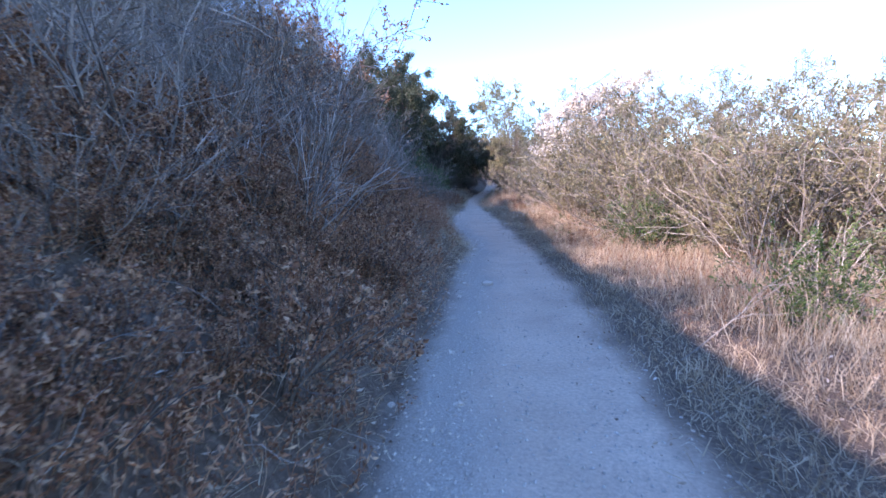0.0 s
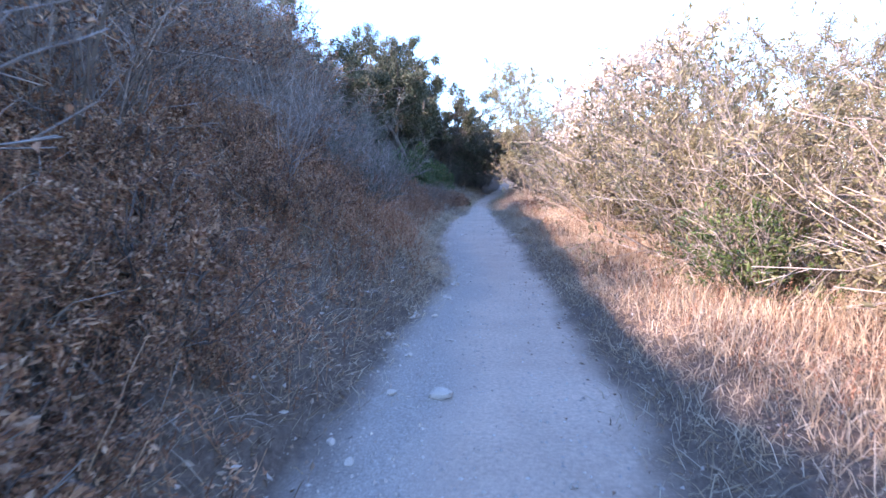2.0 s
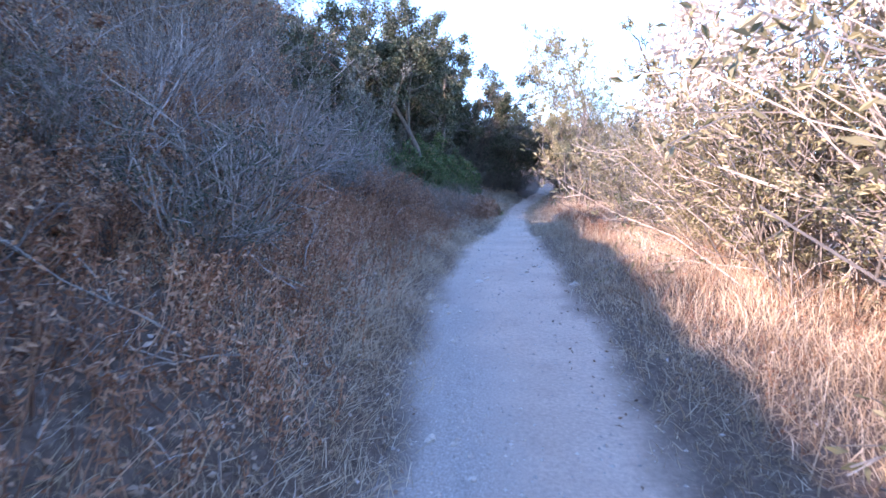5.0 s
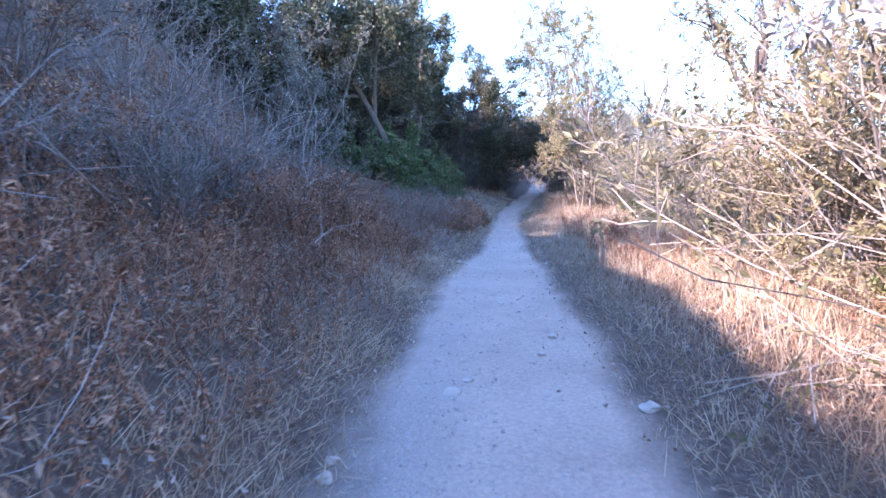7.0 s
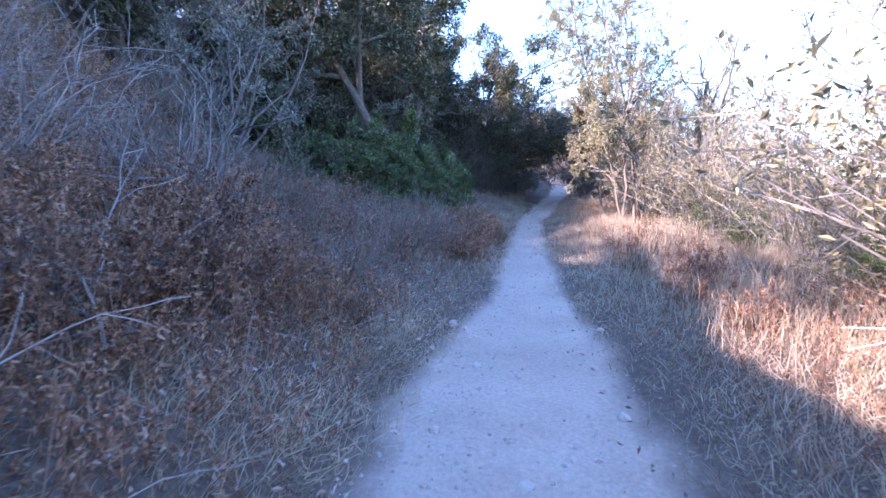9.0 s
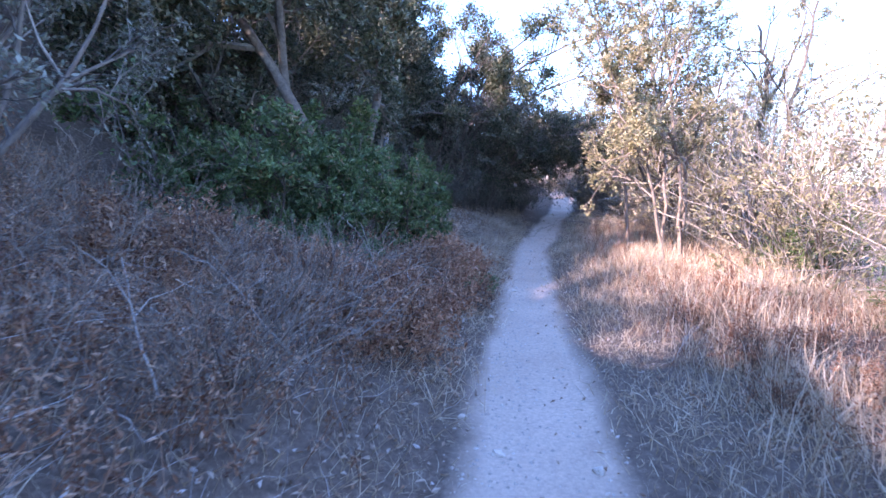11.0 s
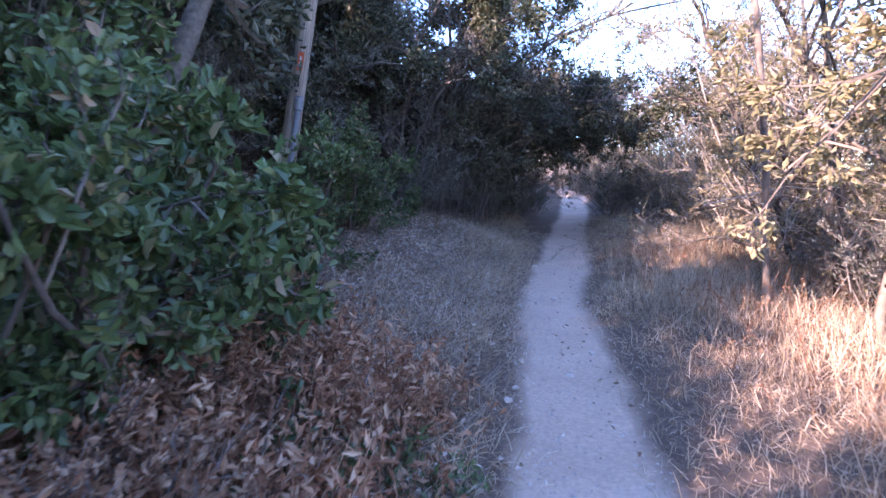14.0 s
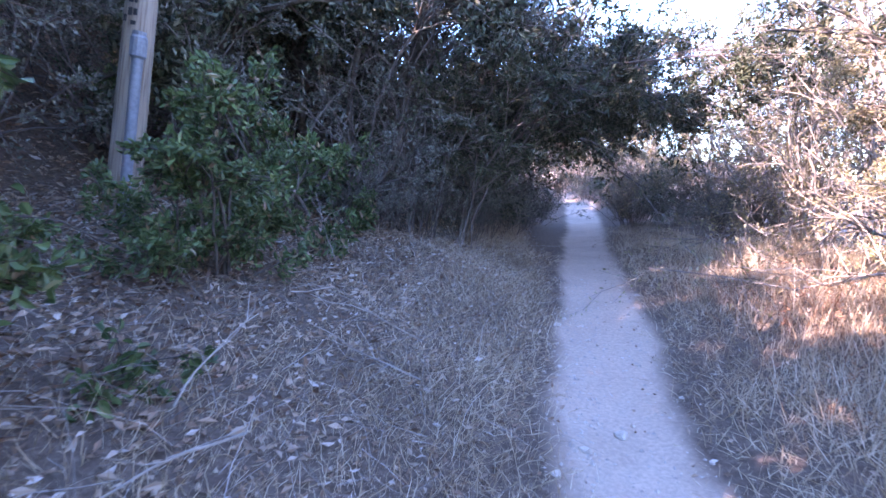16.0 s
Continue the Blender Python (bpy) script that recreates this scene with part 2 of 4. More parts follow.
def land(x, y):
    x, y = np.asarray(x, float), np.asarray(y, float)
    c, w = trail_mid(y), trail_half(y)
    dl, dr = c - w - x, x - c - w
    near = np.interp(y, [0, 14, 19, 24, 60], [0.85, 0.8, 0.48, 0.26, 0.25])
    d1 = np.interp(y, [0, 16, 24, 60], [2.0, 2.0, 4.5, 4.5])
    # Crest out of view, raised before y 5 and around y 13 to cast shade.
    crest = np.interp(y, [-40, 0, 5, 15, 20, 27, 36], [9.9, 9.9, 8.8, 8.7, 8.0, 5.4, 4.4]) + 1.8 * np.exp(-((y - 13) / 1.3) ** 2)
    up = np.minimum(np.clip(dl - 0.1, 0, d1) * near + np.clip(dl - 0.1 - d1, 0, 2) * 0.9 + np.clip(dl - 2.1 - d1, 0, 30) * 1.15, crest) + np.clip(dl - 9, 0, 30) * 0.05
    right = 0.1 * np.clip(dr, 0, 1) - 0.16 * np.clip(dr - 2.6, 0, 30)
    away = np.clip((np.hypot(x, y - 15) - 60) / 200, 0, 1)
    rough = 0.05 * wave(x, y, 2.2, 3) * np.clip(np.maximum(dl, dr) / 0.6, 0, 1) + 0.22 * wave(x, y, 0.6, 4) * np.clip(np.maximum(dl - 1, dr - 3) / 2, 0, 1)
    dip = -0.03 * np.clip(1 - (np.abs(x - c) / np.maximum(w, 0.1)) ** 2, 0, 1)
    return np.interp(y, HY, HZ) + up + right + rough + dip + away * (3 * wave(x, y, 0.012, 8) - 14)


def on_trail(x, y):
    """1 on the bare trail, 0 in the litter beside it, with a ragged edge."""
    d = np.abs(x - trail_mid(y)) / trail_half(y) + 0.1 * wave(x, y, 4, 11) + 0.07 * wave(x, y, 13, 12)
    return np.clip((1.12 - d) / 0.3, 0, 1)


def stony(x, y):
    """1 on the loose grey gravel along the inner side of the first stretch, 0 on packed dust."""
    u = (trail_mid(y) - x) / trail_half(y) + 0.2 * wave(x, y, 3, 13)
    return np.clip((u - 0.05) / 0.5, 0, 1) * np.clip((19 - y) / 6, 0.15, 1)


def ground():
    def steps(lo, hi, d, far):
        a = list(np.arange(lo, hi, d))
        e, g = d, hi
        while g < far:
            e *= 1.18
            a.append(g)
            g += e
        e, g, b = d, lo, []
        while g > -far:
            e *= 1.18
            g -= e
            b.append(g)
        return np.array(b[::-1] + a)
    xs, ys = steps(-3, 5, 0.1, 900), steps(-2, 46, 0.13, 900)
    X, Y = np.meshgrid(xs, ys)
    Z = land(X, Y)
    idx = np.arange(X.size).reshape(X.shape)
    q = np.stack([idx[:-1, :-1], idx[:-1, 1:], idx[1:, 1:], idx[1:, :-1]], -1).reshape(-1, 4)
    me = mesh_np("ground", np.stack([X, Y, Z], -1).reshape(-1, 3), [q], M_EARTH, True)
    at = me.attributes.new("trail", "FLOAT", "POINT")
    at.data.foreach_set("value", on_trail(X, Y).ravel().astype(np.float32))
    st = me.attributes.new("stony", "FLOAT", "POINT")
    st.data.foreach_set("value", stony(X, Y).ravel().astype(np.float32))
    tagged(new("ground", me), "dusty grey-brown dirt trail with litter-covered banks", "ground", kind="structure")


ground()


# ---- plants ----
def plant(name, label, category, group=""):
    return tagged(new(name), label, category, group)


def twig_shrub(seed, height=1.3, stems=26, lean=0.75, per=(5, 5), mat=None, heads=None, heads_n=0, head_size=0.02, foliage=None, leaf_n=0, leaf_size=0.02,
               name="dry_shrub", label="", group="", thick=0.007, ends=3):
    """A bushy plant of many thin forking stems, with seed heads or small leaves."""
    rng = np.random.RandomState(seed)
    ob = plant(name, label, "shrub", group)
    a = rng.uniform(0, 6.283, stems)
    way = np.stack([np.cos(a) * lean * rng.uniform(0.1, 1.2, stems), np.sin(a) * lean * rng.uniform(0.1, 1.2, stems), np.ones(stems)], 1)
    base = np.stack([np.cos(a), np.sin(a), np.zeros(stems)], 1) * rng.uniform(0, 0.16, (stems, 1)) * height - [0, 0, 0.1]
    P = grow(base, way, height * rng.uniform(0.6, 1.15, stems), 5, rng, 0.16, 0.03)
    R = taper(stems, thick * rng.uniform(0.7, 1.4, stems), 5)
    Q, S = fork(P, R, per[0], rng, 0.2, 1, 0.75, 0.55, 4, 0.2, 0.06)
    T, U = fork(Q, S, per[1], rng, 0.2, 1, 0.9, 0.5, ends, 0.22, 0.05)
    pile = Pile().add(*tubes(P, R)).add(*tubes(Q, np.maximum(S, 0.4 * thick))).add(*tubes(T, np.maximum(U, 0.3 * thick)))
    stuff_part("branching", pile.mesh("branching", mat or M_TWIG_GREY), ob)
    if heads_n:
        c, w = along(T, heads_n, rng, 0.5, 0.012)
        stuff_part("seed_spray", Pile().add(*leaves(c, w + 0.8 * rng.randn(len(c), 3), head_size * rng.uniform(0.5, 1.5, len(c)), head_size * 0.7, rng, 0.4, True)).mesh("seed_spray", heads), ob, "dried rust-brown seed heads")
    if leaf_n:
        c, w = along(T, leaf_n, rng, 0.1, 0.012)
        stuff_part("foliage", Pile().add(*leaves(c, w + 0.9 * rng.randn(len(c), 3), leaf_size * rng.uniform(0.6, 1.5, len(c)), leaf_size * 0.42, rng, 0.3, True)).mesh("foliage", foliage), ob)
    return ob


def leafy_tree(seed, height, crown_r, trunks, foliage, leaf_n, leaf_size, name, label, category, bark=None, per=(6, 6, 5), thick=0.06, lean=0.35, start=0.3, wide=0.5, group="", lift=0.03):
    """A tree or tall shrub: tapered limbs that fork three times, and single leaves on the twigs."""
    rng = np.random.RandomState(seed)
    ob = plant(name, label, category, group)
    a = rng.uniform(0, 6.283, trunks)
    way = np.stack([np.cos(a) * lean * rng.uniform(0.4, 1.2, trunks), np.sin(a) * lean * rng.uniform(0.4, 1.2, trunks), np.ones(trunks)], 1)
    base = np.stack([np.cos(a), np.sin(a), np.zeros(trunks)], 1) * 0.1 * trunks ** 0.5 * min(trunks - 1, 1) - [0, 0, 0.25]
    P = grow(base, way, height * rng.uniform(0.75, 0.95, trunks), 7, rng, 0.14, lift)
    R = taper(trunks, thick * rng.uniform(0.75, 1.25, trunks), 7, 0.3)
    Q, S = fork(P, R, per[0], rng, start, 1, 1.0, crown_r / height, 5, 0.22, 0.04)
    T, U = fork(Q, S, per[1], rng, 0.2, 1, 0.95, wide, 4, 0.25, 0.0)
    V, W = fork(T, U, per[2], rng, 0.15, 1, 1.0, 0.5, 2, 0.25, -0.02)
    for i in range(trunks):
        part("trunk", Pile().add(*tubes(P[i:i + 1], R[i:i + 1], 7)).mesh("trunk", bark or M_BARK, True), ob)
    stuff_part("limb_framework", Pile().add(*tubes(Q, np.maximum(S, 0.006), 4)).add(*tubes(T, np.maximum(U, 0.004))).mesh("limb_framework", bark or M_BARK), ob)
    stuff_part("twig_spray", Pile().add(*tubes(V, np.maximum(W, 0.0025))).mesh("twig_spray", bark or M_BARK), ob)
    if leaf_n:
        c, w = along(V, leaf_n, rng, 0.0, leaf_size * (1.0 if leaf_n > 20000 else 0.4))
        stuff_part("crown", Pile().add(*leaves(c, w + 0.9 * rng.randn(len(c), 3), leaf_size * rng.uniform(0.6, 1.4, len(c)), leaf_size * 0.55, rng, 0.25, leaf_size < 0.07 or leaf_n > 20000)).mesh("crown", foliage), ob)
    return ob


def put(ob, x, y, turn=0.0, size=1.0, sink=0.03, tip=(0.0, 0.0)):
    return pose(x, y, float(land(x, y)) - sink, tip[0], tip[1], turn) @ Matrix.Scale(size, 4)


placed = []


def scatter(protos, spots, rng, lo=0.8, hi=1.25, sink=0.04, tip=8):
    """The first spots take the built plants themselves, the rest copies."""
    for i, (x, y) in enumerate(spots):
        p = protos[i % len(protos)]
        m = put(p, x, y, rng.uniform(0, 360), rng.uniform(lo, hi), sink, (rng.uniform(-tip, tip), rng.uniform(-tip, tip)))
        if p not in placed:
            placed.append(p)
            p.matrix_basis = m
        else:
            copy_thing(p, m)


def spots_in(x0, x1, y0, y1, step, rng, keep=lambda x, y: True, jit=0.45):
    out = []
    for x in np.arange(x0, x1, step):
        for y in np.arange(y0, y1, step):
            px, py = x + rng.uniform(-jit, jit) * step, y + rng.uniform(-jit, jit) * step
            if keep(px, py):
                out.append((px, py))
    idx = rng.permutation(len(out))
    return [out[i] for i in idx]


def left_gap(x, y):
    return float(trail_mid(y) - trail_half(y) - x)


def right_gap(x, y):
    return float(x - trail_mid(y) - trail_half(y))


# ---- bank beside the trail ----
rng = np.random.RandomState(5)
grey = [twig_shrub(20 + i, 1.25, 26, 0.85, (4, 4), M_TWIG_GREY, M_RUST, 250, 0.022, label="bare grey twiggy shrub on the bank", group="dry shrubs on the bank", ends=2, thick=0.0062) for i in range(3)]
rust = [twig_shrub(30 + i, 0.72, 18, 0.8, (3, 4), M_TWIG_DARK, M_RUST, 2600, 0.026, name="buckwheat_shrub", label="dry buckwheat shrub with rust-brown seed heads", group="buckwheat on the bank", ends=2) for i in range(3)]
scatter(grey, spots_in(-6, 0.6, 2.2, 19, 1.1, rng, lambda x, y: (1.45 if 7.5 < y < 14.5 else 1.0) < left_gap(x, y) < 5.0), rng)
scatter(rust, spots_in(-4, 1.4, 0.6, 27, 0.55, rng, lambda x, y: 0.3 + 0.1 * math.sin(2 * y) + float(np.interp(y, [5, 8, 17, 19], [0, 0.75, 0.9, 0])) < left_gap(x, y) < 2.4 and not 18.8 < y < 22), rng, 0.45, 1.1)
scatter(rust, spots_in(-3.2, 0.2, 0.9, 6, 0.42, rng, lambda x, y: 0.35 < left_gap(x, y) < 2.2 and (x < -0.9 or y > 1.6)), rng, 0.6, 1.15)
scatter(rust, [(2.7, 20.2), (3.1, 20.9), (2.6, 21.6), (3.4, 21.8), (2.9, 22.5), (3.5, 22.9), (2.8, 23.4), (3.3, 24.0), (3.9, 21.2), (3.8, 20.0), (2.9, 19.3), (3.7, 23.8)], rng, 0.5, 0.75)
brown = [twig_shrub(35 + i, 1.5, 26, 0.7, (5, 5), M_TWIG_DARK, M_RUST, 4500, 0.03, name="brown_shrub", label="tall russet-brown dried shrub on the bank", group="brown shrubs on the bank", ends=2) for i in range(2)]
scatter(brown, [(-2.2, 9.0), (-2.8, 11.0), (-3.2, 13.2), (-2.4, 15.5), (-3.6, 17.0), (-3.6, 9.8), (-3.0, 14.4), (-1.9, 7.0)], rng)
far_grey = [twig_shrub(40 + i, 1.9, 24, 0.7, (4, 4), M_TWIG_GREY, foliage=M_SAGE, leaf_n=2000, leaf_size=0.06, name="sage_shrub", label="grey-green sagebrush on the hillside", group="sagebrush on the hillside", ends=2) for i in range(2)]
scatter(far_grey, spots_in(-14, -2, -4, 18, 1.9, rng, lambda x, y: 4.6 < left_gap(x, y) < 6.6), rng, 0.6, 0.9)
# Unseen sage on the near ridge, sized tall to shade the right verge.
scatter(far_grey, spots_in(-14, -2, -5, 5, 1.7, rng, lambda x, y: 6.6 < left_gap(x, y) < 9.5), rng, 0.9, 1.2)
scatter(far_grey, spots_in(-14, -2, 5, 16, 1.7, rng, lambda x, y: 6.6 < left_gap(x, y) < 9.5), rng, 0.4, 0.6)
scatter(far_grey[:1], spots_in(-14, -2, 18, 46, 2.3, rng, lambda x, y: 5.5 < left_gap(x, y) < 11), rng, 1.0, 1.6)
# the rounded leafless shrub that crowds the trail; dark leaves stand in for shade inside it
crowd = [twig_shrub(45, 1.5, 34, 1.0, (5, 5), M_TWIG_GREY, foliage=M_OAK, leaf_n=6000, leaf_size=0.03, thick=0.009, label="dark twiggy shrub crowding the edge of the trail", group="dry shrubs on the bank", ends=2)]
scatter(crowd, [(-0.75, 11.5), (-1.35, 11.2), (-1.1, 12.2), (-1.2, 15.3), (-1.4, 16.1), (-1.5, 14.6)], rng, 0.62, 0.7)
tangle = [twig_shrub(47 + i, 0.75, 26, 1.5, (5, 6), M_TWIG_TAN, name="fallen_brush", label="tangle of bleached fallen twigs beside the trail", group="fallen brush", ends=2, thick=0.0042) for i in range(2)]
scatter(tangle, [(-0.5, 19.6), (-0.9, 20.5), (-0.3, 20.9), (-1.5, 19.6), (-1.7, 21.0), (-2.4, 20.2), (-2.4, 22.0), (-0.6, 22.3), (-1.2, 22.7), (-2.2, 22.9), (-3.0, 22.3), (-1.7, 23.5), (-3.2, 23.6), (-0.3, 23.2), (-3.6, 21.4), (-0.2, 21.8), (-2.9, 20.8), (-1.6, 21.9)], rng, 0.8, 1.2)

# ---- oaks and tall brush above the trail ----
oak = leafy_tree(50, 5.6, 3.0, 4, M_OAK, 30000, 0.095, "oak_tree", "dark evergreen oak above the trail", "tree", group="oaks on the hillside", thick=0.12, start=0.15, per=(8, 7, 5))
oak.matrix_basis = put(oak, -3.6, 27.0, 20, 1.0)
for x, y, a, s in ((-5.2, 23.5, 80, 0.95), (-4.9, 31.0, 150, 1.0), (-3.0, 34.8, 230, 0.95), (-5.5, 38, 300, 1.1), (-1.6, 44, 10, 0.9), (-1.7, 35.6, 120, 0.92)):
    copy_thing(oak, put(oak, x, y, a, s))
high_oak = leafy_tree(51, 6.6, 2.6, 3, M_OAK, 26000, 0.095, "oak_tree", "tall dark oak whose crown spreads over the trail", "tree", group="oaks on the hillside", thick=0.1, start=0.5, per=(9, 7, 5), lean=0.3)
high_oak.matrix_basis = put(high_oak, -3.0, 37.2, 20, 0.95)
for x, y, a, s in ((-3.4, 35.0, 120, 1.0), (-3.4, 31.2, 300, 0.95), (-1.6, 27.0, 60, 1.12), (-0.5, 34.7, 170, 0.98)):
    copy_thing(high_oak, put(high_oak, x, y, a, s))
brush = leafy_tree(55, 3.4, 1.9, 9, M_SAGE, 6500, 0.065, "hillside_brush", "tall dark dry brush on the hillside", "shrub", bark=M_TWIG_DARK, thick=0.03, lean=0.6, start=0.08, group="tall brush")
brush.matrix_basis = put(brush, -3.2, 22.0, 20, 0.9)
# First three, unseen on the ridge, and the next three are added to cast shade.
for x, y, a, s in ((-8.9, 11.6, 10, 0.9), (-8.8, 13.0, 200, 1.0), (-8.9, 14.4, 60, 0.9), (-5.6, 18.6, 120, 0.8), (-5.8, 20.4, 330, 0.8), (-5.9, 22.0, 70, 0.75), (-4.6, 19.5, 80, 0.9), (-3.0, 28.2, 150, 0.9), (-3.6, 28.0, 200, 1.0), (-4.4, 32.5, 230, 1.0), (-5.4, 34.5, 300, 1.1), (-3.4, 35.6, 10, 1.0), (-2.0, 36.5, 60, 1.0), (-5.6, 28.5, 110, 1.0), (-3.3, 29.2, 25, 0.9), (-3.4, 30.8, 75, 0.9), (-2.9, 33.0, 175, 0.85), (-8.0, 25.0, 135, 1.3), (-8.2, 29.5, 225, 1.3), (-0.9, 33.6, 60, 1.0), (0.7, 39.4, 20, 1.4)):
    copy_thing(brush, put(brush, x, y, a, s))

# ---- green bushes with broad leaves ----
toyon = leafy_tree(60, 1.9, 0.85, 9, M_TOYON, 8500, 0.07, "toyon_bush", "dense green toyon bush with broad leaves", "bush", thick=0.022, lean=0.55, start=0.05, group="toyon bushes")
toyon.matrix_basis = put(toyon, -1.0, 25.1, 0, 0.95)
for x, y, a, s in ((-0.6, 25.9, 100, 0.9), (-1.9, 24.9, 200, 0.95), (-1.9, 26.2, 300, 1.25), (-2.9, 25.6, 30, 1.3), (-1.1, 24.6, 260, 0.75), (-1.3, 26.0, 10, 1.3), (-0.8, 27.0, 70, 0.9), (-1.0, 33.0, 50, 1.1), (-1.2, 28.7, 140, 0.9), (-2.5, 29.3, 90, 0.7), (-1.05, 31.0, 190, 0.78), (-3.6, 33.6, 250, 0.7)):
    copy_thing(toyon, put(toyon, x, y, a, s))

# ---- sunlit growth beyond the trail ----
pale = leafy_tree(70, 3.9, 2.0, 9, M_OLIVE, 42000, 0.027, "willow_shrub", "sunlit tall shrub with sparse olive leaves and pale twigs", "tree", bark=M_TWIG_TAN, thick=0.025, lean=0.6, start=0.05, group="sunlit shrubs")
pale.matrix_basis = put(pale, 4.9, 7.2, 0, 0.85)
for x, y, a, s in ((5.0, 9.4, 70, 1.0), (5.1, 11.4, 140, 1.1), (5.0, 13.6, 20, 1.15), (5.0, 15.8, 200, 1.15), (6.6, 8.4, 260, 1.15), (6.8, 11.0, 300, 1.3), (6.6, 13.6, 310, 1.4), (6.6, 16.6, 100, 1.35), (5.8, 5.4, 130, 0.8), (7.4, 5.4, 10, 1.1),
                   (8.6, 10.0, 170, 1.3), (8.4, 14.0, 60, 1.4), (6.4, 24.0, 190, 0.75), (7.8, 26.5, 330, 0.9), (6.1, 28.8, 40, 1.1), (6.4, 31.8, 240, 1.2), (6.4, 40.5, 100, 1.0), (6.8, 43.6, 220, 1.2), (4.6, 50.0, 20, 1.3), (7.4, 48.0, 90, 1.3)):
    copy_thing(pale, put(pale, x, y, a, s))
bare = leafy_tree(71, 4.2, 2.1, 7, M_OLIVE, 9000, 0.04, "bare_willow", "pale bare-twigged willow with few leaves", "tree", bark=M_TWIG_PALE, thick=0.022, lean=0.6, start=0.1, group="bare willows", per=(8, 8, 6))
bare.matrix_basis = put(bare, 5.6, 27.2, 15, 0.9)
for x, y, a, s in ((5.8, 30.0, 110, 1.1), (5.7, 31.2, 200, 1.2), (5.9, 34.0, 340, 1.35), (6.4, 35.6, 250, 1.3), (7.0, 33.0, 40, 1.1), (6.8, 37.4, 140, 1.3), (6.4, 39.0, 300, 1.4), (7.8, 38.6, 10, 1.4), (8.4, 33.6, 60, 1.2), (7.2, 29.6, 100, 0.8), (6.8, 19.4, 170, 1.2), (9.0, 40.0, 220, 1.5), (7.6, 22.0, 80, 0.9)):
    copy_thing(bare, put(bare, x, y, a, s))
under = twig_shrub(72, 1.6, 26, 0.8, (5, 6), M_TWIG_PALE, foliage=M_OLIVE, leaf_n=4200, leaf_size=0.045, name="olive_shrub", label="sunlit olive-leaved shrub behind dry grass", group="olive shrubs", ends=2)
scatter([under], [(4.0, 6.0), (4.2, 7.6), (3.9, 9.2), (4.0, 10.6), (4.1, 12.2), (3.9, 13.8), (4.0, 15.2), (4.3, 16.6), (4.9, 17.8), (5.0, 19.6), (5.2, 21.0), (5.2, 22.6), (5.0, 25.4), (5.2, 5.0), (5.6, 7.0)], rng, 0.8, 1.35)
fresh = twig_shrub(75, 0.95, 26, 0.8, (5, 5), M_TWIG_PALE, foliage=M_LIME, leaf_n=3500, leaf_size=0.045, name="green_shrub", label="fresh yellow-green leafy shrub in dry grass", group="green shrubs", ends=2)
scatter([fresh], [(3.2, 4.3), (4.3, 11.9), (4.6, 12.6), (3.6, 8.6), (4.6, 20.4), (4.7, 23.5), (5.2, 26.2), (5.0, 17.0)], rng, 0.8, 1.3)


def seed_vine():
    """White fluffy seed heads of a vine draped over the tall shrubs."""
    r = np.random.RandomState(77)
    ob = plant("seed_vine", "vine with fluffy white seed heads over sunlit shrubs", "vine")
    for j in range(130):
        k, d0 = r.uniform(), r.uniform() ** 1.3
        c0 = np.array([2.85 + 2.1 * k - 0.3 * d0, 14.7 - 2.2 * k + r.uniform(-0.5, 0.8), 0.0])
        c0[2] = float(land(c0[0], c0[1])) + 2.7 + 1.2 * math.sqrt(k) - 1.3 * d0
        m = 46
        d = unit(r.randn(m, 3))
        size = r.uniform(0.06, 0.16)
        c = c0 + d * r.uniform(0.2, 1, (m, 1)) * size * np.array([1.3, 1.5, 0.8])
        stuff_part("seed_head", Pile().add(*leaves(c, d, size * 0.8, size * 0.45, r, 0.4, True)).mesh("seed_head", M_FLUFF), ob)


seed_vine()


# ---- bare trees and the bleached leaning branch ----
def limb(points, radius, rng, shoots=5, deep=True, end=0.35):
    """One bent limb through a few points, with side shoots."""
    pts = np.array(points, float)
    t = np.linspace(0, len(pts) - 1, 4 * len(pts))
    P = np.stack([np.interp(t, np.arange(len(pts)), pts[:, k]) for k in range(3)], 1)
    for _ in range(2):
        P[1:-1] = (P[:-2] + 2 * P[1:-1] + P[2:]) / 4
    P = (P + 0.02 * rng.randn(*P.shape))[None]
    R = taper(1, [radius], P.shape[1], end)
    Q, S = fork(P, R, shoots, rng, 0.3, 1, 0.9, 0.4, 5, 0.25, 0.02)
    T, U = fork(Q, S, 6, rng, 0.2, 1, 0.9, 0.5, 4, 0.25)
    V, W = fork(T, U, 5, rng, 0.2, 1, 1.0, 0.5, 3, 0.25)
    return P, R, Q, S, T, U, V, W


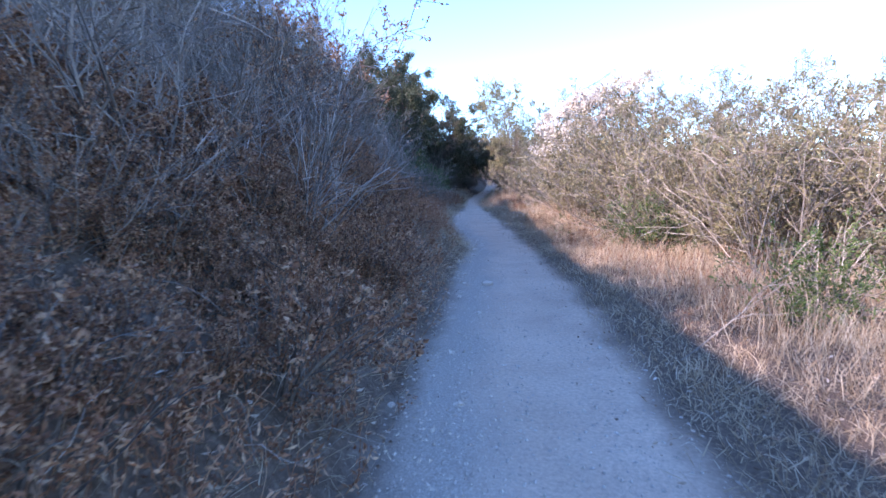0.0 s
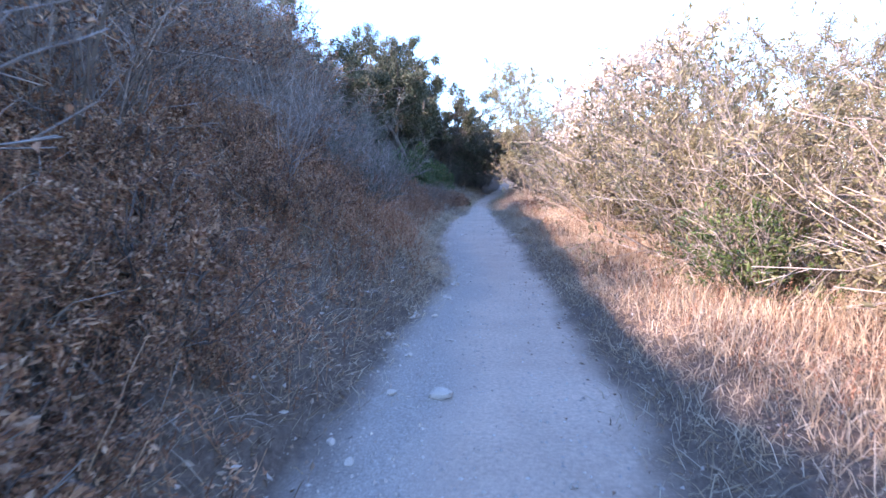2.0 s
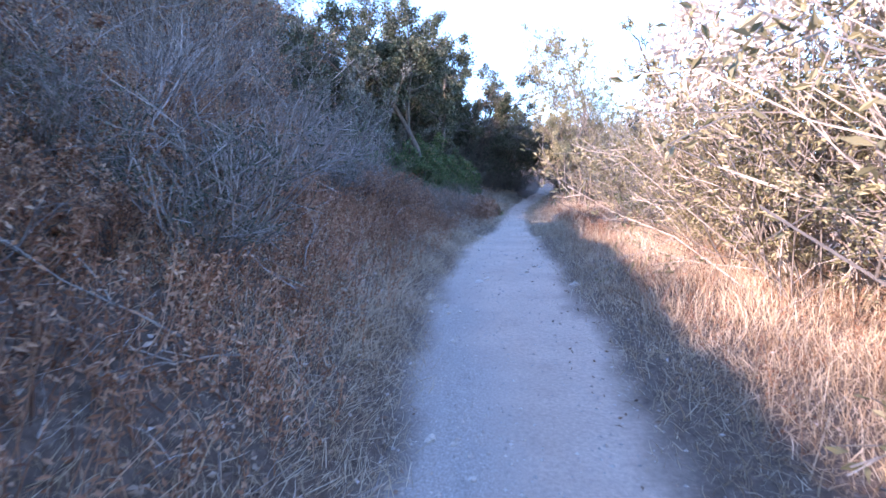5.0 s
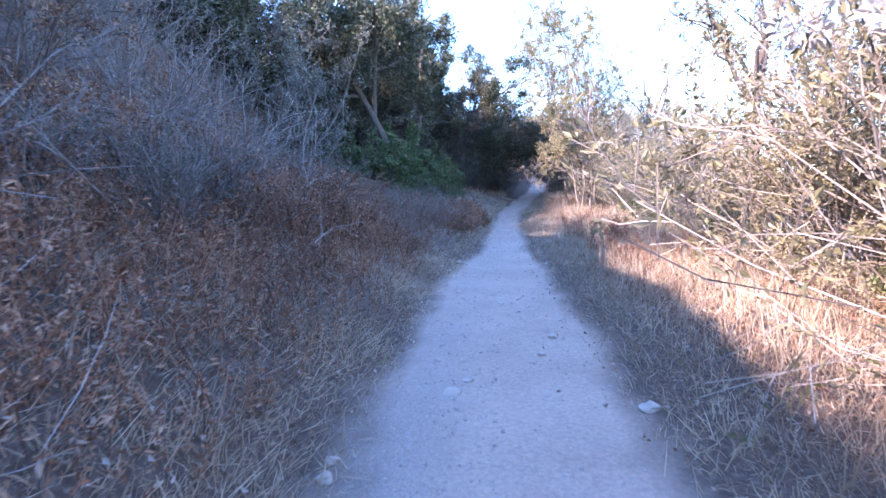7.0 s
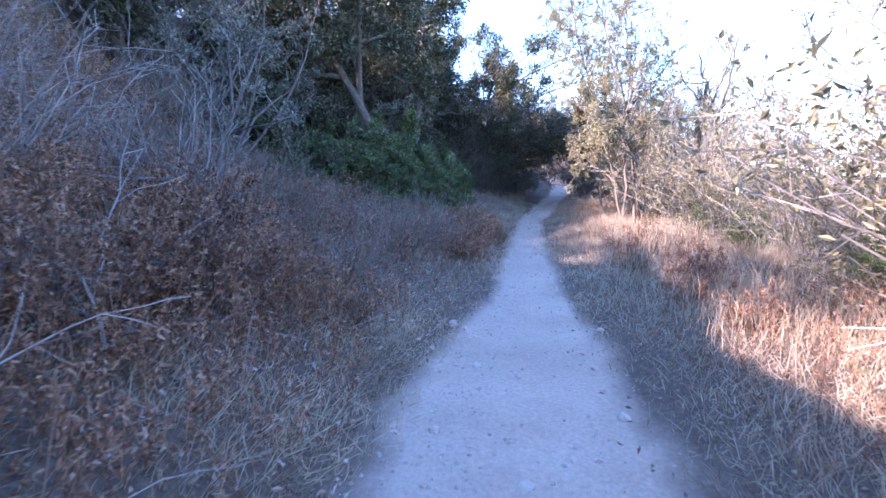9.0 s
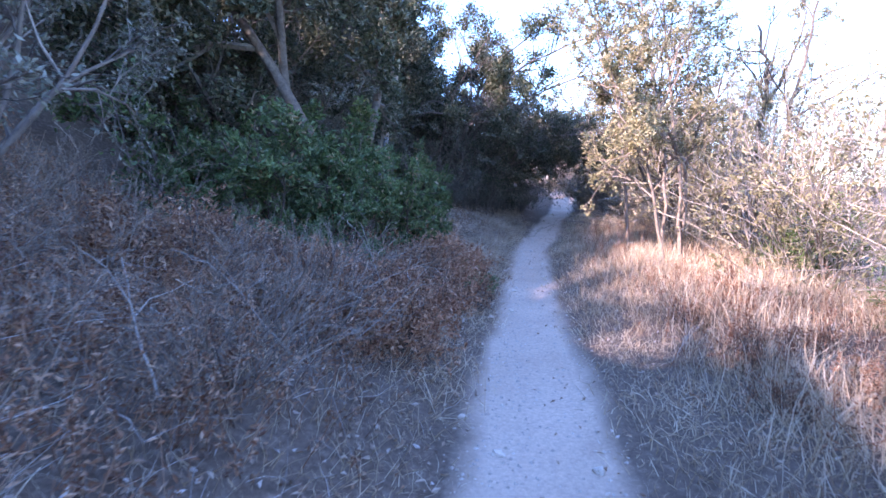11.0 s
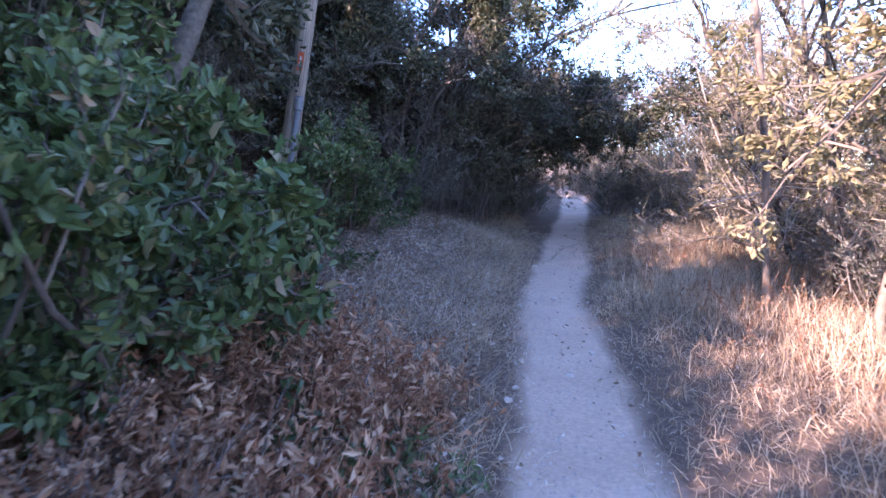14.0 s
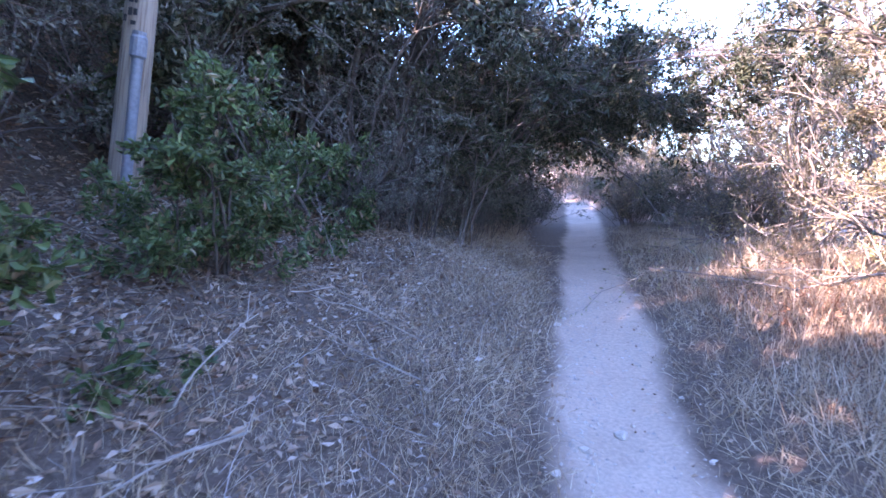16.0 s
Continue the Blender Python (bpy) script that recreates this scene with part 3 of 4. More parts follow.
def bare_tree(name, label, stems, bark, seed, foliage=None, leaf_n=0, shoots=5, category="tree"):
    r = np.random.RandomState(seed)
    ob = plant(name, label, category)
    fine, leafy = Pile(), []
    for pts, rad in stems:
        P, R, Q, S, T, U, V, W = limb(pts, rad, r, shoots)
        part("trunk", Pile().add(*tubes(P, R, 7)).mesh("trunk", bark, True), ob)
        for i in range(len(Q)):
            part("branch", Pile().add(*tubes(Q[i:i + 1], np.maximum(S[i:i + 1], 0.006), 5)).mesh("branch", bark, True), ob)
        fine.add(*tubes(T, np.maximum(U, 0.004))).add(*tubes(V, np.maximum(W, 0.0025)))
        leafy.append(V)
    stuff_part("twig_spray", fine.mesh("twig_spray", bark), ob)
    if leaf_n:
        V = np.concatenate(leafy)
        c, w = along(V, leaf_n, r, 0.1, 0.02)
        stuff_part("crown", Pile().add(*leaves(c, w + r.randn(len(c), 3), 0.05 * r.uniform(0.6, 1.4, len(c)), 0.028, r, 0.3, True)).mesh("crown", foliage), ob)
    return ob


def g(x, y):
    return float(land(x, y)) - 0.1


bare_tree("leaning_branch", "bleached leaning limbs with sparse leaves arching towards the trail", [([(3.95, 27.4, g(3.95, 27.4)), (3.95, 27.2, 1.4), (3.55, 26.8, 2.3), (2.9, 26.5, 2.56), (2.35, 26.2, 2.85)], 0.042),
          ([(3.6, 27.0, g(3.6, 27)), (3.4, 26.9, 1.2), (3.1, 26.8, 2.3), (2.8, 26.7, 3.2)], 0.03), ([(3.9, 27.9, g(3.9, 27.9)), (3.8, 27.8, 1.8), (3.5, 27.7, 3.4), (3.1, 27.6, 4.9)], 0.034),
          ([(4.3, 28.4, g(4.3, 28.4)), (4.2, 28.4, 2.0), (3.9, 28.4, 3.8), (3.7, 28.3, 5.4)], 0.034), ([(3.5, 28.8, g(3.5, 28.8)), (3.3, 28.7, 2.4), (2.9, 28.6, 4.2), (2.4, 28.5, 5.7)], 0.034),
          ([(4.5, 29.6, g(4.5, 29.6)), (4.3, 29.5, 2.6), (3.7, 29.4, 4.6), (3.1, 29.2, 6.1)], 0.036)], M_TWIG_TAN, 101, M_OLIVE, 34000, 13, "branch")
bare_tree("bare_tree", "thin bare-limbed tree with a few leaves in dry grass", [([(5.9, 29.3, g(5.9, 29.3)), (5.87, 29.2, 2.26), (6.0, 29.2, 3.56), (5.75, 29.2, 4.4)], 0.06), ([(5.95, 29.2, 2.9), (6.3, 29.1, 3.6), (6.5, 29.0, 4.6)], 0.035)], M_BARK, 102, M_OLIVE, 900, 5)
bare_tree("bare_tree", "thin grey tree with bare crooked limbs", [([(6.0, 28.6, g(6, 28.6)), (5.99, 28.5, 1.43), (6.04, 28.5, 2.6), (6.25, 28.5, 3.6), (6.3, 28.4, 4.5)], 0.05)], M_BARK, 103, M_OLIVE, 700, 6)
bare_tree("willow_tree", "leaning slender willow trunks with peeling bark", [([(5.0, 31.2, g(5, 31.2)), (4.85, 31, 0.7), (4.26, 31, 1.75), (3.82, 31, 2.95), (3.5, 31, 3.8)], 0.05),
          ([(5.1, 31.0, g(5.1, 31)), (4.9, 31, 1.2), (4.55, 31, 2.2), (4.2, 31, 3.4)], 0.045), ([(5.2, 31.5, g(5.2, 31.5)), (5.3, 31.6, 2.0), (5.1, 31.6, 4.0)], 0.05)], M_BARK, 104, M_OLIVE, 2200, 6)
bare_tree("willow_tree", "dark crooked trunk beside the trail", [([(4.6, 29.6, g(4.6, 29.6)), (4.52, 29.5, 0.95), (4.29, 29.5, 2.2), (3.84, 29.5, 2.95), (3.5, 29.5, 3.6)], 0.045), ([(4.8, 29.2, g(4.8, 29.2)), (4.9, 29.1, 1.8), (5.1, 29.0, 3.6)], 0.035)], M_BARK, 105, M_OLIVE, 1200, 6)
bare_tree("bare_tree", "sparse tree with dark limbs against the sky", [([(4.5, 19.2, g(4.5, 19.2)), (4.4, 19.1, 1.4), (4.2, 19, 2.6), (4.5, 18.9, 3.8), (4.9, 18.9, 4.6)], 0.06), ([(4.3, 19.05, 2.2), (3.7, 19, 3.1), (3.3, 18.8, 3.9)], 0.035), ([(5.6, 19.6, g(5.6, 19.6)), (5.7, 19.6, 2.2), (5.5, 19.6, 4.4)], 0.05)], M_BARK, 106, M_OLIVE, 2600, 7)


bare_tree("overhanging_tree", "dark slender limbs reaching high over the trail", [([(-0.7, 34.6, g(-0.7, 34.6)), (-0.3, 34.4, 2.4), (0.5, 34.1, 3.9), (1.8, 33.7, 4.9), (3.4, 33.3, 5.4)], 0.06),
          ([(-0.9, 34.2, g(-0.9, 34.2)), (-0.7, 34.0, 2.6), (-0.2, 33.6, 4.2), (0.8, 33.2, 5.5)], 0.05), ([(0.2, 36.0, g(0.2, 36)), (0.6, 35.8, 2.6), (1.6, 35.4, 4.0), (3.2, 35.0, 4.7), (4.6, 34.6, 4.8)], 0.05)], M_BARK, 106, M_SAGE, 2600, 11)


# ---- arched thicket over the trail ----
def arching_thicket(name, label, roots, seed, reach, peak, leaf_n, foliage, bark):
    r = np.random.RandomState(seed)
    ob = plant(name, label, "thicket", "thicket over the trail")
    n = len(roots)
    t = np.linspace(0, 1, 9)[None]
    x0, y0 = np.array([p[0] for p in roots])[:, None], np.array([p[1] for p in roots])[:, None]
    rx, pk = reach * r.uniform(0.55, 1.1, (n, 1)), peak * r.uniform(0.8, 1.15, (n, 1))
    side = r.uniform(-1.3, 0.8, (n, 1))
    P = np.stack([x0 + rx * t ** 1.9, y0 + side * t, land(x0, y0) - 0.1 + pk * np.sin(t * 1.95) / 1.0], -1)
    P[:, 1:] += 0.05 * r.randn(n, 8, 3)
    R = taper(n, 0.024 * r.uniform(0.6, 1.5, n), 9, 0.25)
    for i in range(n):
        part("trunk", Pile().add(*tubes(P[i:i + 1], R[i:i + 1], 6)).mesh("trunk", bark, True), ob)
    Q, S = fork(P, R, 11, r, 0.12, 1, 0.9, 0.3, 5, 0.22, 0.05)
    T, U = fork(Q, S, 7, r, 0.15, 1, 0.9, 0.5, 3, 0.25, -0.02)
    V, W = fork(T, U, 4, r, 0.15, 1, 0.9, 0.6, 2, 0.25, -0.03)
    stuff_part("limb_framework", Pile().add(*tubes(Q, np.maximum(S, 0.006), 4)).add(*tubes(T, np.maximum(U, 0.004))).mesh("limb_framework", bark), ob)
    stuff_part("twig_spray", Pile().add(*tubes(V, np.maximum(W, 0.0028))).mesh("twig_spray", bark), ob)
    c, w = along(V, leaf_n, r, 0, 0.03)
    stuff_part("crown", Pile().add(*leaves(c, w + r.randn(leaf_n, 3), 0.075 * r.uniform(0.6, 1.5, leaf_n), 0.032, r, 0.3, True)).mesh("crown", foliage), ob)
    return ob


def root_row(n, seed, x0, x1, y0, y1):
    r = np.random.RandomState(seed)
    return [(r.uniform(x0, x1), r.uniform(y0, y1)) for _ in range(n)]


arching_thicket("thicket", "dark twiggy thicket arching over the trail", root_row(20, 120, 0.0, 1.2, 34.2, 37.4), 121, 4.4, 2.35, 60000, M_OAK, M_TWIG_DARK)
arching_thicket("thicket", "dark leafy thicket leaning over the trail", root_row(16, 122, -0.6, 1.8, 37.6, 42.5), 123, 4.2, 2.9, 46000, M_OAK, M_TWIG_DARK)
arching_thicket("thicket", "grey bare thicket beside the trail", root_row(16, 124, -0.9, 0.6, 33.8, 36.2), 125, 2.4, 3.0, 5000, M_SAGE, M_TWIG_DARK)
arching_thicket("thicket", "sunlit olive hedge closing the view along the trail", root_row(18, 128, 2.0, 8.5, 47.5, 49.5), 129, -1.6, 3.4, 36000, M_OLIVE, M_TWIG_PALE)
low = twig_shrub(130, 1.5, 28, 0.8, (5, 5), M_TWIG_DARK, foliage=M_SAGE, leaf_n=3600, leaf_size=0.05, name="thicket_shrub", label="dark grey-green shrub at the trail's edge", group="trailside shrubs", ends=2)
scatter([low], [(0.1, 34.2), (0.7, 35.0), (-0.4, 33.7), (1.0, 36.2), (1.5, 37.4), (1.9, 38.8), (2.3, 40.0), (0.3, 36.0), (4.5, 40.0), (4.9, 41.0), (5.3, 39.4), (5.4, 36.4), (5.9, 32.4), (5.9, 37.4), (5.0, 42.5), (4.5, 28.6), (5.3, 30.2), (2.6, 46.6), (3.6, 47.4), (4.8, 47.0), (5.8, 46.4), (6.8, 45.8), (1.6, 45.6), (5.6, 44.4)], rng, 0.8, 1.15)


# ---- wooden utility pole ----
def utility_pole(x, y):
    ob = tagged(new("utility_pole"), "weathered wooden utility pole with grey conduit and orange marker", "pole")
    r = np.random.RandomState(9)
    z0 = float(land(x, y))
    ob.matrix_basis = pose(x, y, z0, 0, 11, 0)
    P = np.linspace([0, 0, -0.4], [0, 0, 3.3], 12)[None]
    part("pole", Pile().add(*tubes(P, np.linspace(0.135, 0.105, 12)[None], 20)).mesh("pole", M_POLE, True), ob)
    top = 1.42
    C = np.linspace([0.11, -0.13, -0.1], [0.10, -0.125, top], 5)[None]
    pipe = part("conduit", Pile().add(*tubes(C, np.full((1, 5), 0.042), 14)).mesh("conduit", M_CONDUIT, True), ob, "grey plastic conduit")
    K = np.array([[[0.10, -0.125, top - 0.1], [0.10, -0.125, top - 0.08], [0.10, -0.125, top + 0.06], [0.10, -0.125, top + 0.08], [0.10, -0.125, top + 0.081]]])
    part("cap", Pile().add(*tubes(K, np.array([[0.043, 0.062, 0.062, 0.05, 0.001]]), 14)).mesh("cap", M_CONDUIT), pipe)
    for h in (0.6, 1.5):
        B = np.array([[[0.10, -0.127, h], [0.10, -0.127, h + 0.03]]])
        part("strap", Pile().add(*tubes(B, np.full((1, 2), 0.049), 14)).mesh("strap", M_CONDUIT), pipe)
    bm = bmesh.new()
    bmesh.ops.create_cube(bm, size=1, matrix=Matrix.Translation((0.05, -0.146, top + 0.58)) @ Matrix.Diagonal((0.085, 0.006, 0.25, 1)))
    me = bpy.data.meshes.new("marker")
    bm.to_mesh(me)
    me.materials.append(M_ORANGE)
    plate = part("marker_plate", me, ob, "orange-red marker plate")
    for i, (w, h) in enumerate(((0.03, 0.04), (0.025, 0.05))):
        bm = bmesh.new()
        bmesh.ops.create_cube(bm, size=1, matrix=Matrix.Translation((0.05, -0.151, top + 0.55 + 0.07 * i)) @ Matrix.Diagonal((w, 0.004, h, 1)))
        me = bpy.data.meshes.new("plate_mark")
        bm.to_mesh(me)
        me.materials.append(M_WHITE)
        part("plate_mark", me, plate, "white marking")
    for k, (dx, dz, w, h) in enumerate(((0.02, 0.6, 0.03, 0.075), (0.06, 0.6, 0.02, 0.075), (0.02, 0.42, 0.028, 0.06), (0.062, 0.42, 0.028, 0.05), (-0.02, 0.33, 0.02, 0.05), (0.05, 0.28, 0.04, 0.03))):
        bm = bmesh.new()
        bmesh.ops.create_cube(bm, size=1, matrix=Matrix.Translation((dx, -0.148, top + dz * 0.6)) @ Matrix.Diagonal((w, 0.01, h, 1)))
        me = bpy.data.meshes.new("number_mark")
        bm.to_mesh(me)
        me.materials.append(M_BLACK)
        part("number_mark", me, ob, "small black marking")


def plain_mat(name, col, rough=0.6):
    m, nt, bsdf = node_mat(name)
    c = ramp_node(nt, noise_node(nt, 30, 4), [(0.3, tuple(v * 0.75 for v in col)), (0.7, tuple(min(1, v * 1.15) for v in col))])
    nt.links.new(c, bsdf.inputs["Base Color"])
    bsdf.inputs["Roughness"].default_value = rough
    return m


def pole_mat():
    m, nt, bsdf = node_mat("pole_wood")
    tc = nt.nodes.new("ShaderNodeTexCoord")
    mp = nt.nodes.new("ShaderNodeMapping")
    mp.inputs["Scale"].default_value = (30, 30, 1.2)
    n = nt.nodes.new("ShaderNodeTexNoise")
    n.inputs["Scale"].default_value, n.inputs["Detail"].default_value = 2.0, 6
    nt.links.new(tc.outputs["Object"], mp.inputs["Vector"])
    nt.links.new(mp.outputs[0], n.inputs["Vector"])
    nt.links.new(ramp_node(nt, n.outputs["Fac"], [(0.3, (0.16, 0.11, 0.08)), (0.6, (0.34, 0.26, 0.2))]), bsdf.inputs["Base Color"])
    bsdf.inputs["Roughness"].default_value = 0.85
    b = nt.nodes.new("ShaderNodeBump")
    b.inputs["Strength"].default_value, b.inputs["Distance"].default_value = 0.6, 0.008
    nt.links.new(n.outputs["Fac"], b.inputs["Height"])
    nt.links.new(b.outputs[0], bsdf.inputs["Normal"])
    return m


M_POLE, M_CONDUIT, M_ORANGE = pole_mat(), plain_mat("conduit_grey", (0.2, 0.21, 0.23), 0.5), plain_mat("orange_paint", (0.75, 0.12, 0.05), 0.5)
M_WHITE, M_BLACK = plain_mat("white_paint", (0.75, 0.72, 0.68)), plain_mat("black_paint", (0.03, 0.03, 0.03))
utility_pole(-2.07, 31.45)


# ---- dry grass ----
def gaps(x, y):
    c, w = trail_mid(y), trail_half(y)
    return c - w - x, x - c - w


def grass_field(name, label, n, x0, x1, y0, y1, keep, seed, lo, hi, width=0.005, clump=0.5, lean=0.28, mat=None):
    r = np.random.RandomState(seed)
    x, y = r.uniform(x0, x1, n * 4), r.uniform(y0, y1, n * 4)
    ok = keep(x, y, r)
    x, y = x[ok][:n], y[ok][:n]
    m = len(x)
    L = r.uniform(lo, hi, m) * (1 + clump * wave(x, y, 3.0, seed))
    way = unit(np.stack([r.randn(m) * lean, r.randn(m) * lean, np.ones(m)], 1))
    base = np.stack([x, y, land(x, y) - 0.02], 1)
    me = Pile().add(*blades(base, way, np.maximum(L, 0.04), width * r.uniform(0.6, 1.5, m), r)).mesh(name, mat or M_GRASS)
    tagged(new(name, me), label, "grass", kind="stuff")


grass_field("short_grass", "short bleached dry grass along the trail", 60000, 0.8, 5, -1, 40, lambda x, y, r: (gaps(x, y)[1] > r.uniform(-0.12, 0.35, len(x))) & (gaps(x, y)[1] < 2.0), 90, 0.05, 0.2, 0.0045, 0.4, 0.7)
grass_field("tall_grass", "tall straw-coloured dry grass beyond the trail", 50000, 2.2, 7, -1, 36, lambda x, y, r: (gaps(x, y)[1] > r.uniform(0.3, 1.4, len(x))) & (gaps(x, y)[1] < 4.2), 92, 0.18, 0.5, 0.0045)
grass_field("bank_grass", "short dry grass along the foot of the bank", 26000, -4, 1.8, 11, 40, lambda x, y, r: (gaps(x, y)[0] > r.uniform(-0.15, 0.4, len(x))) & (gaps(x, y)[0] < r.uniform(0.8, 3.0, len(x))), 91, 0.05, 0.24, 0.0035, 0.5, 0.7)


grass_field("bank_straw", "thin dry straw among the weeds on the bank", 16000, -3, 1.4, -1, 9, lambda x, y, r: (gaps(x, y)[0] > r.uniform(-0.1, 0.4, len(x))) & (gaps(x, y)[0] < 2.4), 97, 0.06, 0.28, 0.0035, 0.4, 0.9, M_DRYLEAF)
grass_field("slope_grass", "pale bleached straw on the foot of the bank", 32000, -2.4, 1.2, 6, 19.5, lambda x, y, r: (gaps(x, y)[0] > r.uniform(-0.15, 0.3, len(x))) & (gaps(x, y)[0] < r.uniform(0.3, 2.0, len(x))) & (y > r.uniform(5.5, 10, len(x))), 99, 0.05, 0.2, 0.0032, 0.5, 1.1)
grass_field("matted_grass", "flattened pale straw on the gentle bank", 45000, -4.5, 1.8, 23.5, 40, lambda x, y, r: (gaps(x, y)[0] > r.uniform(-0.1, 0.3, len(x))) & (gaps(x, y)[0] < r.uniform(0.8, 2.5, len(x))), 93, 0.05, 0.2, 0.003, 0.3, 1.8)
grass_field("straw", "flattened bleached straw along the trail's edge", 40000, -1.5, 4.5, -1, 36, lambda x, y, r: (np.maximum(*gaps(x, y)) > r.uniform(-0.15, 0.3, len(x))) & (gaps(x, y)[0] < 0.45) & (gaps(x, y)[1] < 1.2), 94, 0.06, 0.2, 0.0035, 0.3, 2.5)


def weeds(name, label, n, x0, x1, y0, y1, keep, seed, lo, hi, per=10, leaf=0.045, mat=None):
    """Dry upright stalks with hanging dead leaves."""
    r = np.random.RandomState(seed)
    x, y = r.uniform(x0, x1, n * 6), r.uniform(y0, y1, n * 6)
    ok = keep(x, y, r)
    x, y = x[ok][:n], y[ok][:n]
    m = len(x)
    P = grow(np.stack([x, y, land(x, y) - 0.02], 1), np.stack([r.randn(m) * 0.35, r.randn(m) * 0.35, np.ones(m)], 1), r.uniform(lo, hi, m) * (1 + 0.35 * wave(x, y, 2.5, seed)), 4, r, 0.14)
    c, w = along(P, m * per, r, 0.25, 0.015)
    me = Pile().add(*tubes(P, taper(m, np.full(m, 0.003), 4, 0.5))).add(*leaves(c, w * 0.4 + r.randn(m * per, 3) * [1, 1, 0.8] - [0, 0, 0.35], leaf * r.uniform(0.5, 1.5, m * per), leaf * 0.4, r, 0.35, True)).mesh(name, mat or M_RUST)
    tagged(new(name, me), label, "weeds", kind="stuff")


weeds("dry_weeds", "rust-brown dead weeds crowding the bank", 9500, -3, 1, 0, 19, lambda x, y, r: (gaps(x, y)[0] > r.uniform(0.0, 0.7, len(x)) + np.interp(y, [5, 8], [0, 0.2])) & (gaps(x, y)[0] < 2.8), 140, 0.15, 0.5, 14, 0.034, M_RUSSET)
weeds("bank_weeds", "mixed dead weeds on the open bank", 4500, -5, 1, 18.5, 24, lambda x, y, r: (gaps(x, y)[0] > r.uniform(0.3, 1.2, len(x))) & (gaps(x, y)[0] < 5.5), 143, 0.15, 0.45, 12, 0.034)
weeds("trailside_weeds", "reddish dead weeds in front of the green bush", 3600, -2.6, 1.2, 22, 27, lambda x, y, r: (gaps(x, y)[0] > r.uniform(0.15, 0.7, len(x))) & (gaps(x, y)[0] < 3.0), 141, 0.2, 0.55, 14, 0.05, M_RUSSET)
weeds("green_weeds", "small green weeds sprouting on the bank", 160, -0.6, 1.3, 23.2, 28, lambda x, y, r: (gaps(x, y)[0] > 0.12) & (gaps(x, y)[0] < 0.9) & (wave(x, y, 2.2, 7) > 0.1), 144, 0.08, 0.22, 16, 0.05, M_TOYON)
weeds("seedy_weeds", "tan dry weeds standing among the grass", 2200, 1.6, 5.5, 4, 33, lambda x, y, r: (gaps(x, y)[1] > r.uniform(0.3, 1.2, len(x))) & (gaps(x, y)[1] < 2.8), 142, 0.15, 0.45, 9, 0.028)


# ---- leaf litter, gravel and stones ----
def litter(name, label, n, x0, x1, y0, y1, keep, seed, size):
    r = np.random.RandomState(seed)
    x, y = r.uniform(x0, x1, n * 4), r.uniform(y0, y1, n * 4)
    ok = keep(x, y, r)
    x, y = x[ok][:n], y[ok][:n]
    m = len(x)
    c = np.stack([x, y, land(x, y) + r.uniform(0.005, 0.035, m)], 1)
    way = unit(np.stack([r.randn(m), r.randn(m), 0.35 * r.randn(m)], 1))
    me = Pile().add(*leaves(c, way, size * r.uniform(0.5, 1.5, m), size * 0.5, r, 0.3, True)).mesh(name, M_LITTER)
    tagged(new(name, me), label, "leaf litter", kind="stuff")


litter("leaf_litter", "brown and bleached fallen leaves on the bank", 60000, -5, 2, -1, 40, lambda x, y, r: (gaps(x, y)[0] > r.uniform(-0.1, 0.5, len(x))) & (gaps(x, y)[0] < 5), 95, 0.045)
litter("bank_litter", "dark and white-flecked fallen leaves under the oaks", 16000, -5, 1, 26, 37, lambda x, y, r: (gaps(x, y)[0] > r.uniform(0.8, 2.6, len(x))) & (gaps(x, y)[0] < 6), 98, 0.07)
litter("trail_litter", "scattered dry leaves at the trail's edge", 9000, 0, 4, 0, 38, lambda x, y, r: gaps(x, y)[1] > r.uniform(-0.5, 1.0, len(x)), 96, 0.035)


def stone_mesh(seed, flat=0.6):
    r = np.random.RandomState(seed)
    bm = bmesh.new()
    bmesh.ops.create_icosphere(bm, subdivisions=2, radius=1)
    k = r.uniform(-1, 1, (5, 3))
    for v in bm.verts:
        d = 1 + sum(0.17 * math.sin(4 * v.co.dot(Vector(q)) + i) for i, q in enumerate(k))
        v.co = Vector((v.co.x * d, v.co.y * d * 0.8, v.co.z * d * flat))
    me = bpy.data.meshes.new("stone")
    bm.to_mesh(me)
    bm.free()
    me.materials.append(M_STONE)
    return me


stones = [stone_mesh(i) for i in range(5)]


def stone(x, y, size, i=0, label="pale rounded stone half buried in the trail"):
    ob = new("stone", stones[i % 5])
    ob.matrix_basis = pose(x, y, float(land(x, y)) + size * 0.25, 0, 0, 67 * i) @ Matrix.Scale(size, 4)
    tagged(ob, label, "stone", "stones on the trail")


for i, (x, y, s) in enumerate(((0.58, 6.66, 0.06), (0.63, 9.9, 0.055), (0.2, 14.1, 0.06), (0.69, 15.1, 0.08), (0.8, 15.3, 0.06), (1.32, 15.8, 0.04), (1.84, 14.9, 0.09), (0.6, 17.7, 0.05), (1.06, 17.3, 0.05), (1.23, 17.0, 0.045),
                               (1.45, 16.2, 0.05), (0.77, 8.67, 0.04), (1.75, 29.9, 0.06), (1.6, 27.5, 0.045), (1.9, 31.5, 0.04), (0.1, 7.8, 0.04))):
    stone(x, y, s * (1.0 if i in (0, 1) else 0.65), i)
r = np.random.RandomState(98)
for i in range(90):
    y = r.uniform(2, 34)
    e = r.choice([-1, 1], p=[0.7, 0.3])
    stone(float(trail_mid(y) + e * trail_half(y) * r.uniform(0.35, 1.15)), y, r.uniform(0.012, 0.035), i, "small pale pebble on the trail")


